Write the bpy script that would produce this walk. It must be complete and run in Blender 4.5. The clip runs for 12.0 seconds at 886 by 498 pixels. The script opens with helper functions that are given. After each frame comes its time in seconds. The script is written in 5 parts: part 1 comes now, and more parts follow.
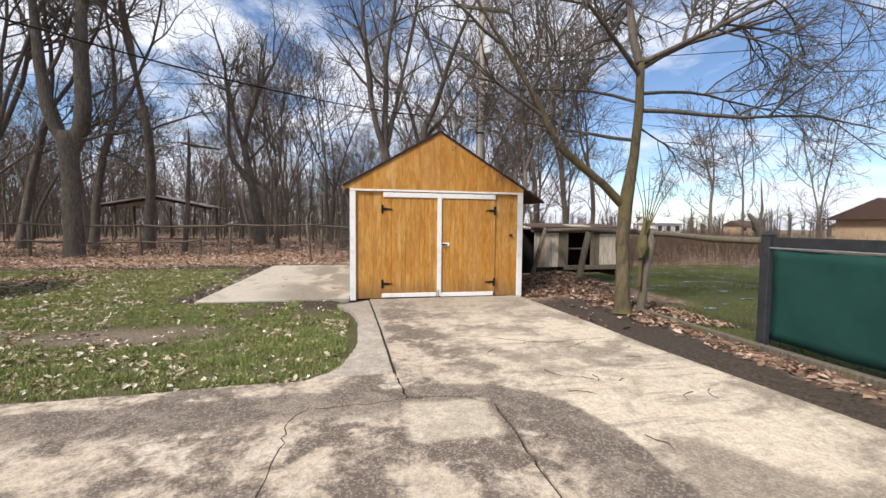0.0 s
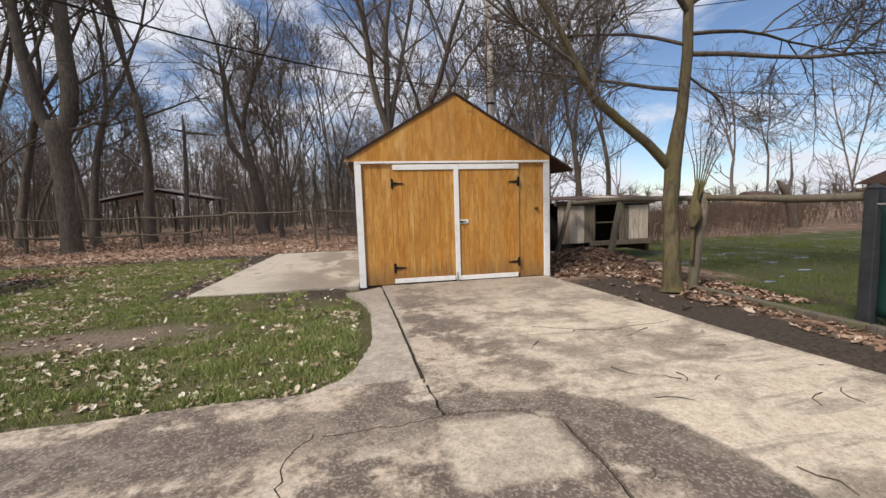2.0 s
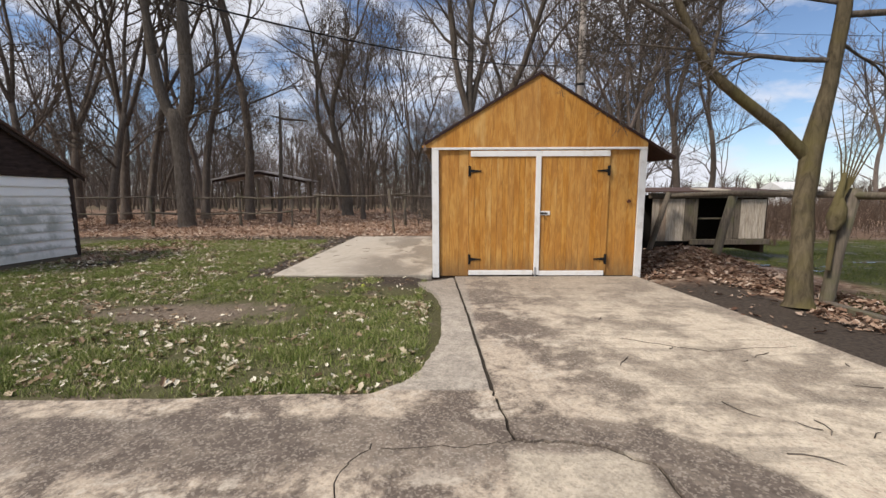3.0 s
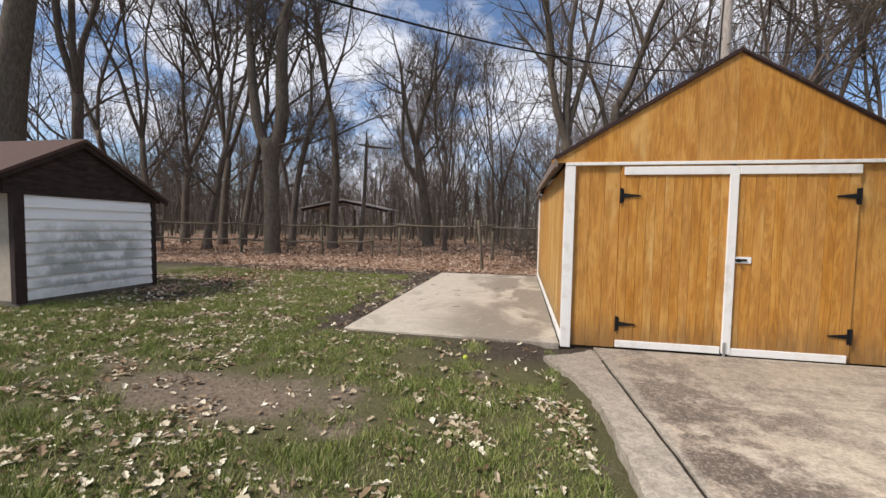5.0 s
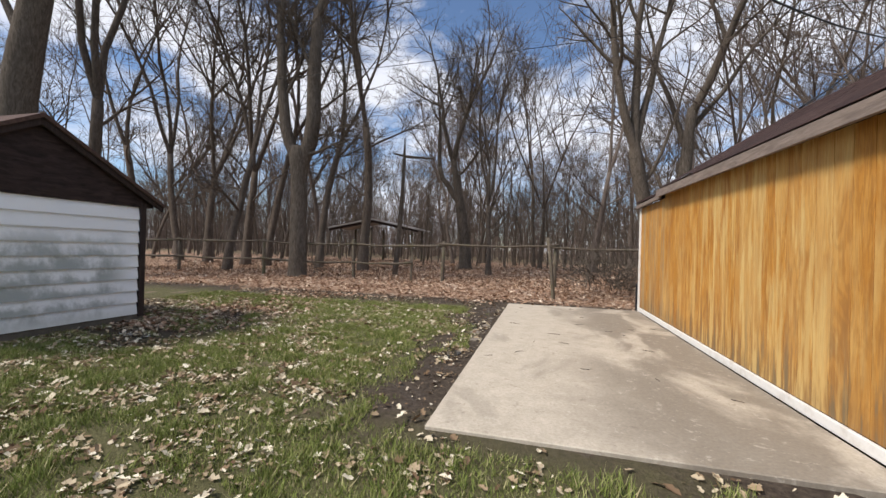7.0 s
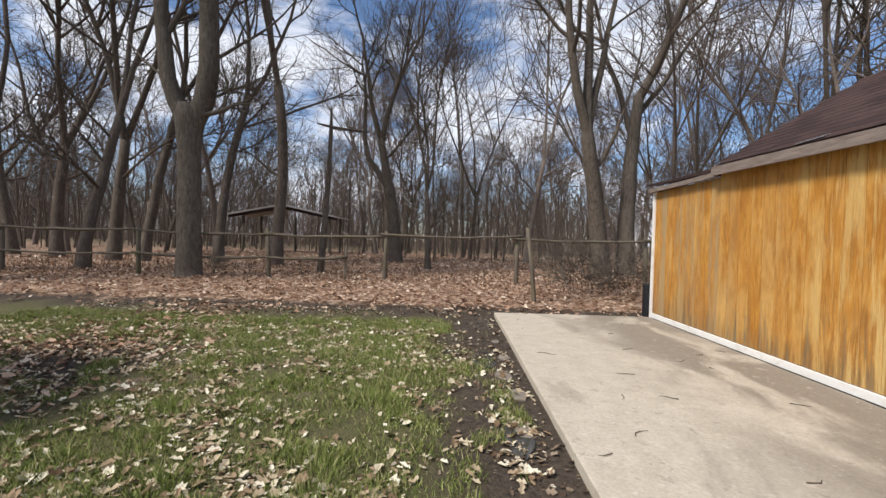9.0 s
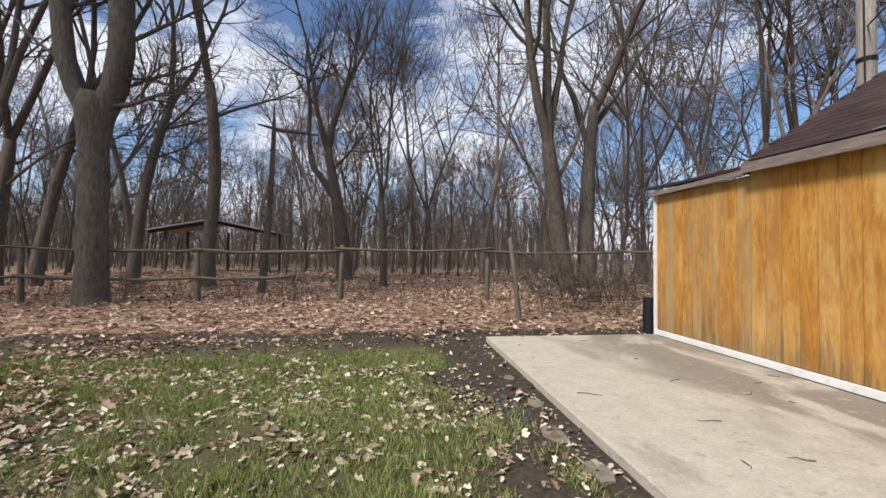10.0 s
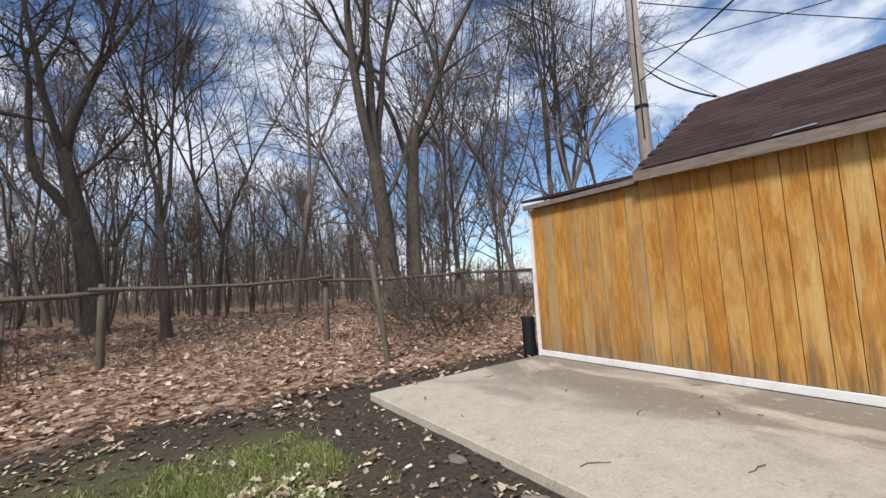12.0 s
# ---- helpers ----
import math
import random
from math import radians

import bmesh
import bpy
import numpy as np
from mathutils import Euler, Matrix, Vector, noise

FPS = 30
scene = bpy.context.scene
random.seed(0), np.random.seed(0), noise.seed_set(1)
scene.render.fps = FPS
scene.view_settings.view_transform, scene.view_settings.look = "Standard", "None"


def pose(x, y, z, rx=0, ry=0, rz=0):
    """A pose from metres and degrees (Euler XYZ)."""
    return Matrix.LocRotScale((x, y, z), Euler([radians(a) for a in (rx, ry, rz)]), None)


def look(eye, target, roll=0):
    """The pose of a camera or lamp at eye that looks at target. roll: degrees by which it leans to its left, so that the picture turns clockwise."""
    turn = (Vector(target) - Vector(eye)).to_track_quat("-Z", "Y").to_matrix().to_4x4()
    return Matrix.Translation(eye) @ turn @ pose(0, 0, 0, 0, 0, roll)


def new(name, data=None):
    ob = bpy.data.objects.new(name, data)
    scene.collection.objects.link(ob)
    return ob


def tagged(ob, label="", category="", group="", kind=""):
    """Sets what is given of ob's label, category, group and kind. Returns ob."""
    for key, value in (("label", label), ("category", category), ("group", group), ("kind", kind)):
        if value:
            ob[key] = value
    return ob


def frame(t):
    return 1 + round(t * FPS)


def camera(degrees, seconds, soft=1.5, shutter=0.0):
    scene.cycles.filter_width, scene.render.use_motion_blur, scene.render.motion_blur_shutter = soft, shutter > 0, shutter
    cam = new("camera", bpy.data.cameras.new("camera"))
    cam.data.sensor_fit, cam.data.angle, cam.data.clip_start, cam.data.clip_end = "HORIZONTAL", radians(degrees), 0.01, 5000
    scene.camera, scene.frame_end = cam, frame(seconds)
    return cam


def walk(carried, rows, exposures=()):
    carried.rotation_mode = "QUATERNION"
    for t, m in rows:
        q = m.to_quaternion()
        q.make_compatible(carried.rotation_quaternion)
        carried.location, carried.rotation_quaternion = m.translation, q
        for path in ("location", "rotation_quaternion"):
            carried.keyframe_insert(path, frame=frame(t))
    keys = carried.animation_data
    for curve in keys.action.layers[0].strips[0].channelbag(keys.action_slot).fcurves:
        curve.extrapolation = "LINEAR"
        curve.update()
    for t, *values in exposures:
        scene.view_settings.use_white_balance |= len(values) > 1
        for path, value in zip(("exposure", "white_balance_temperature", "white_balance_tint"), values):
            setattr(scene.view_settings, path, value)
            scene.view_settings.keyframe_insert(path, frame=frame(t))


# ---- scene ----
cam = camera(95.5, 12.0)
PATH = [
    (0, (0.21, -8.418, 1.512), (0.605, -6.461, 1.4), 0.5),
    (0.5, (0.305, -8.167, 1.474), (0.575, -6.189, 1.341), -1.6),
    (1, (0.268, -7.878, 1.325), (0.617, -5.916, 1.156), -2.9),
    (1.5, (0.154, -7.598, 1.343), (0.541, -5.645, 1.157), -3.2),
    (2, (0.162, -7.473, 1.351), (0.523, -5.515, 1.16), -1.8),
    (2.5, (0.198, -7.398, 1.363), (0.504, -5.436, 1.124), -0.8),
    (3, (0.197, -7.15, 1.41), (0.186, -5.166, 1.155), -0.2),
    (3.5, (0.105, -6.713, 1.451), (-0.127, -4.741, 1.211), 0.7),
    (3.7, (0.034, -6.551, 1.466), (-0.243, -4.584, 1.233), 1.1),
    (5.5, (-0.868, -4.617, 1.402), (-1.264, -2.657, 1.36), 1.1),
    (6, (-1.248, -4.041, 1.312), (-1.688, -2.09, 1.316), 1.4),
    (6.5, (-1.678, -3.436, 1.286), (-2.181, -1.5, 1.296), 1.3),
    (8.3, (-3.207, -1.278, 1.353), (-3.495, 0.701, 1.314), 2.1),
    (8.5, (-3.356, -1.06, 1.338), (-3.584, 0.927, 1.293), 1.8),
    (9, (-3.742, -0.478, 1.352), (-3.797, 1.521, 1.314), 1.5),
    (9.5, (-4.098, 0.161, 1.342), (-3.994, 2.158, 1.331), 1.2),
    (10, (-4.391, 0.778, 1.294), (-4.163, 2.765, 1.337), 0.5),
    (10.5, (-4.674, 1.352, 1.244), (-4.339, 3.321, 1.346), -0.2),
    (11, (-4.843, 1.857, 1.244), (-4.416, 3.803, 1.409), -1.0),
    (11.5, (-4.896, 2.275, 1.292), (-4.307, 4.177, 1.48), -2.4),
    (12, (-4.909, 2.616, 1.293), (-3.78, 4.259, 1.452), -3.5),
]
walk(cam, [(t, look(eye, target, roll)) for t, eye, target, roll in PATH], [(0.0, 0.74, 6450, 12), (0.6, 0.50, 6500, 13), (1.5, 0.39, 6550, 13), (5.5, 0.55, 6550, 13), (10.0, 0.58, 6350, 11), (12.0, 0.46, 6150, 11)])

# ---- light ----
world = bpy.data.worlds.new("world")
scene.world = world
world.use_nodes = True
wt = world.node_tree
wt.nodes.clear()
SUN_EL, SUN_AZ = 48.0, 233.0   # compass degrees from +y, clockwise
w_out = wt.nodes.new("ShaderNodeOutputWorld")
w_bg = wt.nodes.new("ShaderNodeBackground")
w_sky = wt.nodes.new("ShaderNodeTexSky")
w_sky.sky_type, w_sky.sun_disc = "NISHITA", False
w_sky.sun_elevation, w_sky.sun_rotation = radians(SUN_EL), radians(SUN_AZ)
w_sky.air_density, w_sky.dust_density, w_sky.ozone_density = 1.0, 0.2, 4.0
w_co = wt.nodes.new("ShaderNodeTexCoord")
w_map = wt.nodes.new("ShaderNodeMapping")
w_map.inputs["Scale"].default_value = (1.0, 1.0, 2.6)
w_no = wt.nodes.new("ShaderNodeTexNoise")
w_no.inputs["Scale"].default_value, w_no.inputs["Detail"].default_value, w_no.inputs["Roughness"].default_value = 2.6, 9, 0.6
w_no.inputs["Distortion"].default_value = 0.35
w_rp = wt.nodes.new("ShaderNodeValToRGB")
w_rp.color_ramp.elements[0].position, w_rp.color_ramp.elements[1].position = 0.43, 0.57
w_mx = wt.nodes.new("ShaderNodeMix")
w_mx.data_type = "RGBA"
w_mx.inputs["B"].default_value = (6.3, 6.6, 7.2, 1)
wt.links.new(w_co.outputs["Generated"], w_map.inputs["Vector"])
wt.links.new(w_map.outputs["Vector"], w_no.inputs["Vector"])
wt.links.new(w_no.outputs["Fac"], w_rp.inputs["Fac"])
wt.links.new(w_rp.outputs["Color"], w_mx.inputs["Factor"])
wt.links.new(w_sky.outputs["Color"], w_mx.inputs["A"])
wt.links.new(w_mx.outputs["Result"], w_bg.inputs["Color"])
w_bg.inputs["Strength"].default_value = 0.096
wt.links.new(w_bg.outputs["Background"], w_out.inputs["Surface"])

sun = new("sun", bpy.data.lights.new("sun", "SUN"))
sun.data.energy, sun.data.angle, sun.data.color = 3.1, radians(12), (1.0, 0.95, 0.87)
sa, se = radians(SUN_AZ), radians(SUN_EL)
sun.matrix_world = look((40 * math.sin(sa) * math.cos(se), 40 * math.cos(sa) * math.cos(se), 40 * math.sin(se)), (0, 0, 0))


# ---- materials ----
class Mat:
    """A small builder for node materials."""

    def __init__(self, name, rough=0.8, metal=0.0, spec=0.3):
        self.m = bpy.data.materials.new(name)
        self.m.use_nodes = True
        self.t = self.m.node_tree
        self.b = self.t.nodes["Principled BSDF"]
        self.b.inputs["Roughness"].default_value = rough
        self.b.inputs["Metallic"].default_value = metal
        self.b.inputs["Specular IOR Level"].default_value = spec
        co = self.t.nodes.new("ShaderNodeTexCoord")
        self.co = co.outputs["Object"]

    def n(self, kind, **values):
        node = self.t.nodes.new("ShaderNode" + kind)
        for key, value in values.items():
            node.inputs[key.replace("_", " ")].default_value = value
        return node

    def link(self, a, b):
        self.t.links.new(a, b)

    def vec(self, scale=(1, 1, 1), shift=False, rot=(0, 0, 0)):
        node = self.n("Mapping", Scale=scale, Rotation=[radians(a) for a in rot])
        src = self.co
        if shift:
            info = self.n("ObjectInfo")
            mul = self.n("VectorMath")
            mul.operation = "MULTIPLY_ADD"
            comb = self.n("CombineXYZ")
            for k in "XYZ":
                self.link(info.outputs["Random"], comb.inputs[k])
            self.link(comb.outputs[0], mul.inputs[0])
            mul.inputs[1].default_value = (37.0, 53.0, 71.0)
            self.link(src, mul.inputs[2])
            src = mul.outputs[0]
        self.link(src, node.inputs["Vector"])
        return node.outputs[0]

    def noise(self, vec, scale, detail=5, rough=0.55, dist=0.0):
        node = self.n("TexNoise", Scale=scale, Detail=detail, Roughness=rough, Distortion=dist)
        self.link(vec, node.inputs["Vector"])
        return node.outputs["Fac"]

    def ramp(self, fac, stops):
        node = self.n("ValToRGB")
        els = node.color_ramp.elements
        while len(els) < len(stops):
            els.new(0.5)
        for el, (p, c) in zip(els, stops):
            el.position = p
            el.color = (*c, 1) if isinstance(c, tuple) else (c, c, c, 1)
        self.link(fac, node.inputs["Fac"])
        return node.outputs["Color"]

    def mix(self, fac, a, b, mode="MIX"):
        node = self.n("Mix")
        node.data_type, node.blend_type = "RGBA", mode
        for sock, v in (("Factor", fac), ("A", a), ("B", b)):
            if isinstance(v, (int, float)):
                node.inputs[sock].default_value = v if sock == "Factor" else (v, v, v, 1)
            elif isinstance(v, tuple):
                node.inputs[sock].default_value = (*v, 1)
            else:
                self.link(v, node.inputs[sock])
        return node.outputs["Result"]

    def math(self, op, a, b=0.0, c=None):
        node = self.n("Math")
        node.operation = op
        for k, v in enumerate((a, b, c)):
            if v is None:
                continue
            if isinstance(v, (int, float)):
                node.inputs[k].default_value = v
            else:
                self.link(v, node.inputs[k])
        return node.outputs[0]

    def xyz(self):
        node = self.n("SeparateXYZ")
        self.link(self.co, node.inputs[0])
        return node.outputs

    def step(self, v, lo, hi):
        node = self.n("MapRange")
        node.interpolation_type = "SMOOTHSTEP"
        self.link(v, node.inputs["Value"])
        node.inputs["From Min"].default_value, node.inputs["From Max"].default_value = lo, hi
        return node.outputs[0]

    def done(self, color, height=None, bump=0.3, dist=0.01, rough=None):
        if isinstance(color, tuple):
            self.b.inputs["Base Color"].default_value = (*color, 1)
        else:
            self.link(color, self.b.inputs["Base Color"])
        if height is not None:
            node = self.n("Bump", Strength=bump, Distance=dist)
            self.link(height, node.inputs["Height"])
            self.link(node.outputs[0], self.b.inputs["Normal"])
        if rough is not None:
            self.link(rough, self.b.inputs["Roughness"])
        return self.m


def siding_mat(name, wear, start, grey=0.0):
    k = Mat(name, 0.6)
    v = k.vec((1, 1, 0.11), shift=True)
    rings = k.noise(v, 4.5, 3, 0.5, 1.4)
    w = k.n("Math")
    w.operation = "SINE"
    k.link(k.math("MULTIPLY", rings, 62.0), w.inputs[0])
    grain = k.step(w.outputs[0], -0.5, 1.0)
    fine = k.noise(k.vec((1, 1, 0.03), shift=True), 60, 4)
    blot = k.noise(k.vec((1, 1, 0.5), shift=True), 3.0, 5, 0.6)
    patchy = k.noise(k.vec((1, 1, 0.24), shift=True), 13.0, 5, 0.62, 0.5)
    c = k.ramp(blot, [(0.25, (0.36, 0.138, 0.016)), (0.5, (0.47, 0.205, 0.030)), (0.75, (0.57, 0.295, 0.066))])
    c = k.mix(k.math("MULTIPLY", grain, 0.40), c, (0.25, 0.092, 0.012))
    c = k.mix(k.math("MULTIPLY", k.step(patchy, 0.50, 0.66), 0.40), c, (0.62, 0.345, 0.085))
    c = k.mix(k.math("MULTIPLY", k.step(patchy, 0.47, 0.33), 0.42), c, (0.25, 0.098, 0.014))
    c = k.mix(k.math("MULTIPLY", k.step(fine, 0.5, 0.8), 0.40), c, (0.19, 0.08, 0.02))
    worn = k.step(k.noise(k.vec((1, 1, 0.22), shift=True), 2.2, 6, 0.7), start, start + 0.17)
    c = k.mix(k.math("MULTIPLY", worn, wear), c, (0.64, 0.42, 0.15))
    info = k.n("ObjectInfo")
    c = k.mix(k.math("MULTIPLY", info.outputs["Random"], 0.22), c, (0.43, 0.27, 0.115))
    geo = k.n("NewGeometry")
    at = k.n("SeparateXYZ")
    k.link(geo.outputs["Position"], at.inputs[0])
    streaky = k.n("TexNoise", Scale=3.0, Detail=7.0, Roughness=0.68)
    stretch = k.n("Mapping", Scale=(3.4, 3.4, 0.28))
    k.link(geo.outputs["Position"], stretch.inputs["Vector"])
    k.link(stretch.outputs[0], streaky.inputs["Vector"])
    drip = streaky.outputs["Fac"]
    # splashed dirt along the foot of the boards
    foot = k.step(k.math("ADD", at.outputs[2], k.math("MULTIPLY", drip, 0.9)), 0.95, 0.45)
    c = k.mix(k.math("MULTIPLY", foot, 0.55), c, (0.125, 0.085, 0.045))
    if grey:
        # silvered, unstained strips at the back end, and a bleached stretch half way
        back = k.math("MULTIPLY", k.step(at.outputs[1], 4.9, 5.3), k.step(k.math("ADD", drip, k.math("MULTIPLY", k.math("SUBTRACT", info.outputs["Random"], 0.5), 0.15)), 0.44, 0.64))
        c = k.mix(k.math("MULTIPLY", back, grey), c, (0.33, 0.25, 0.14))
        bleach = k.math("MULTIPLY", k.math("MULTIPLY", k.step(at.outputs[1], 0.2, 1.4), k.step(at.outputs[1], 4.6, 3.0)), k.step(drip, 0.47, 0.60))
        c = k.mix(k.math("MULTIPLY", bleach, 0.55), c, (0.66, 0.49, 0.20))
        mould = k.math("MULTIPLY", k.step(at.outputs[2], 1.1, 0.15), k.step(drip, 0.5, 0.40))
        c = k.mix(k.math("MULTIPLY", mould, 0.6), c, (0.15, 0.13, 0.085))
    knot = k.n("TexVoronoi", Scale=1.7)
    k.link(k.vec((1, 1, 0.5), shift=True), knot.inputs["Vector"])
    c = k.mix(k.math("MULTIPLY", k.math("SUBTRACT", 1.0, k.step(knot.outputs["Distance"], 0.015, 0.045)), 0.6), c, (0.14, 0.055, 0.012))
    return k.done(c, k.math("ADD", grain, fine), 0.25, 0.004)


def wood_mat(name, dark, light, rough=0.85, stretch=(8, 8, 1), moss=None):
    k = Mat(name, rough)
    v = k.vec(stretch, shift=True)
    g = k.noise(v, 4, 7, 0.65, 0.6)
    c = k.ramp(g, [(0.3, dark), (0.7, light)])
    if moss:
        c = k.mix(k.math("MULTIPLY", k.step(k.noise(k.vec(shift=True), 2.5, 5), 0.48, 0.68), 0.7), c, moss)
    return k.done(c, g, 0.5, 0.01)


def white_paint_mat():
    k = Mat("white_paint", 0.5)
    v = k.vec(shift=True)
    dirt = k.step(k.noise(v, 5, 7, 0.7), 0.48, 0.70)
    c = k.mix(k.math("MULTIPLY", dirt, 0.4), (0.74, 0.725, 0.69), (0.42, 0.36, 0.28))
    return k.done(c, k.noise(v, 60, 4), 0.12, 0.003)


def lap_mat():
    k = Mat("mildewed_white_siding", 0.5)
    y, z = k.xyz()[1], k.xyz()[2]
    course = k.math("FRACT", k.math("DIVIDE", k.math("SUBTRACT", z, 0.07), 0.2))
    streak = k.noise(k.vec((1, 1.5, 0.9), shift=True), 1.7, 5, 0.6, 0.3)
    fine = k.noise(k.vec(), 14, 6, 0.7)
    wisp = k.math("ADD", streak, k.math("MULTIPLY", k.math("SUBTRACT", fine, 0.5), 0.3))
    m = k.step(k.math("SUBTRACT", wisp, k.math("MULTIPLY", course, 0.26)), 0.20, 0.52)
    zone = k.math("MULTIPLY", k.step(z, 1.55, 1.15), k.step(k.math("ADD", z, k.math("MULTIPLY", streak, 0.3)), 0.1, 0.5))
    ends = k.math("MULTIPLY", k.step(y, 0.1, 0.55), k.step(y, 2.5, 2.0))
    c = k.mix(k.math("MULTIPLY", m, k.math("MULTIPLY", k.math("MULTIPLY", zone, ends), 0.8)), (0.83, 0.85, 0.87), (0.23, 0.265, 0.25))
    c = k.mix(k.math("MULTIPLY", k.step(z, 0.3, 0.05), 0.35), c, (0.40, 0.42, 0.34))
    return k.done(c, fine, 0.1, 0.003)


def concrete_mat():
    k = Mat("drive_concrete", 0.85)
    v = k.vec()
    x, y, _ = k.xyz()
    big = k.noise(v, 1.15, 5, 0.6, 0.6)
    mid = k.noise(v, 2.6, 7, 0.68, 0.4)
    fine = k.noise(v, 26, 8, 0.8)
    grit = k.n("TexVoronoi", Scale=80.0)
    k.link(v, grit.inputs["Vector"])
    wob = k.math("MULTIPLY", k.math("SUBTRACT", mid, 0.5), 0.35)
    # the turning circle of tyres: damp and dark inside, bleached outside
    dx, dy = k.math("MAXIMUM", k.math("SUBTRACT", x, 0.9), 0.0), k.math("MAXIMUM", k.math("ADD", y, 5.9), 0.0)
    rad = k.math("SQRT", k.math("ADD", k.math("MULTIPLY", dx, dx), k.math("MULTIPLY", dy, dy)))
    inside = k.math("SUBTRACT", 1.0, k.step(k.math("ADD", rad, k.math("MULTIPLY", wob, 0.5)), 1.17, 1.23))
    tiny = k.noise(v, 9.0, 8, 0.75, 0.3)
    clean = k.step(k.math("ADD", k.math("ADD", big, k.math("MULTIPLY", k.math("SUBTRACT", tiny, 0.5), 0.45)), k.math("MULTIPLY", mid, 0.8)), 0.80, 1.02)
    dirty = k.mix(clean, (0.132, 0.101, 0.077), (0.45, 0.365, 0.27))
    spots = k.math("MULTIPLY", k.step(mid, 0.56, 0.60), k.step(tiny, 0.40, 0.54))
    dirty = k.mix(k.math("MULTIPLY", spots, 0.75), dirty, (0.47, 0.405, 0.32))
    pale = k.mix(k.step(k.math("ADD", big, k.math("MULTIPLY", mid, 0.6)), 0.66, 0.90), (0.26, 0.21, 0.155), (0.56, 0.47, 0.35))
    streak = k.noise(k.vec((0.35, 2.2, 1), rot=(0, 0, 12)), 3.0, 6, 0.65, 0.4)
    pale = k.mix(k.math("MULTIPLY", k.step(streak, 0.52, 0.64), 0.6), pale, (0.20, 0.165, 0.125))
    east = k.step(k.math("ADD", x, k.math("MULTIPLY", wob, 2.5)), 0.7, 2.2)
    c = k.mix(k.math("MULTIPLY", east, k.math("SUBTRACT", 1.0, inside)), dirty, pale)
    walk_strip = k.math("MULTIPLY", k.step(y, -4.36, -4.30), k.step(x, 0.56, 0.50))
    c = k.mix(k.math("MULTIPLY", walk_strip, 0.8), c, k.mix(mid, (0.29, 0.25, 0.20), (0.48, 0.425, 0.345)))
    rim = k.math("MULTIPLY", inside, k.step(k.math("ADD", rad, wob), 0.55, 0.85))
    c = k.mix(k.math("MULTIPLY", rim, 0.75), c, (0.122, 0.095, 0.074))
    near_shed = k.step(k.math("ADD", y, k.math("MULTIPLY", wob, 3.0)), -3.0, -0.2)
    c = k.mix(k.math("MULTIPLY", near_shed, 0.6), c, (0.205, 0.170, 0.132))
    # wheel-worn pale pad between the cracks
    px = k.math("SUBTRACT", 1.0, k.step(k.math("ABSOLUTE", k.math("ADD", k.math("SUBTRACT", x, 0.9), k.math("MULTIPLY", wob, 0.6))), 0.30, 0.42))
    py = k.math("SUBTRACT", 1.0, k.step(k.math("ABSOLUTE", k.math("ADD", k.math("SUBTRACT", y, -5.38), k.math("MULTIPLY", wob, 0.6))), 0.28, 0.36))
    c = k.mix(k.math("MULTIPLY", k.math("MULTIPLY", px, py), 0.8), c, (0.47, 0.40, 0.30))
    c = k.mix(0.6, c, k.ramp(k.math("ADD", k.math("MULTIPLY", fine, 0.5), k.math("MULTIPLY", tiny, 0.5)), [(0.34, 0.12), (0.66, 0.88)]), "OVERLAY")
    cell = k.n("SeparateColor")
    k.link(grit.outputs["Color"], cell.inputs[0])
    c = k.mix(k.math("MULTIPLY", k.step(cell.outputs[0], 0.72, 0.82), 0.30), c, (0.55, 0.475, 0.375))
    c = k.mix(k.math("MULTIPLY", k.step(cell.outputs[1], 0.78, 0.86), 0.26), c, (0.085, 0.07, 0.055))
    c = k.mix(k.math("MULTIPLY", k.math("SUBTRACT", 1.0, k.step(grit.outputs["Distance"], 0.1, 0.5)), 0.12), c, (0.17, 0.15, 0.13))
    return k.done(c, k.math("ADD", fine, k.math("MULTIPLY", grit.outputs["Distance"], 0.3)), 0.45, 0.006)


def slab_mat():
    k = Mat("pad_concrete", 0.8)
    v = k.vec()
    x, y, _ = k.xyz()
    big = k.noise(k.vec((1, 0.6, 1)), 0.9, 5, 0.55, 0.7)
    fine = k.noise(v, 40, 6, 0.7)
    mid = k.noise(v, 5, 6, 0.7)
    c = k.ramp(mid, [(0.3, (0.40, 0.35, 0.275)), (0.7, (0.50, 0.44, 0.355))])
    by_wall = k.step(k.math("ADD", x, k.math("MULTIPLY", big, 2.2)), -0.95, 0.25)
    damp = k.math("MULTIPLY", by_wall, k.step(big, 0.38, 0.52))
    c = k.mix(k.math("MULTIPLY", damp, 0.75), c, (0.175, 0.145, 0.11))
    c = k.mix(k.math("MULTIPLY", k.step(big, 0.60, 0.67), 0.5), c, (0.27, 0.235, 0.185))
    speck = k.noise(v, 11, 6, 0.72, 0.4)
    c = k.mix(k.math("MULTIPLY", k.step(speck, 0.58, 0.68), 0.5), c, (0.20, 0.165, 0.125))
    c = k.mix(k.math("MULTIPLY", k.step(speck, 0.42, 0.34), 0.4), c, (0.58, 0.52, 0.43))
    c = k.mix(0.3, c, k.ramp(fine, [(0.3, 0.3), (0.7, 0.7)]), "OVERLAY")
    return k.done(c, fine, 0.3, 0.004)


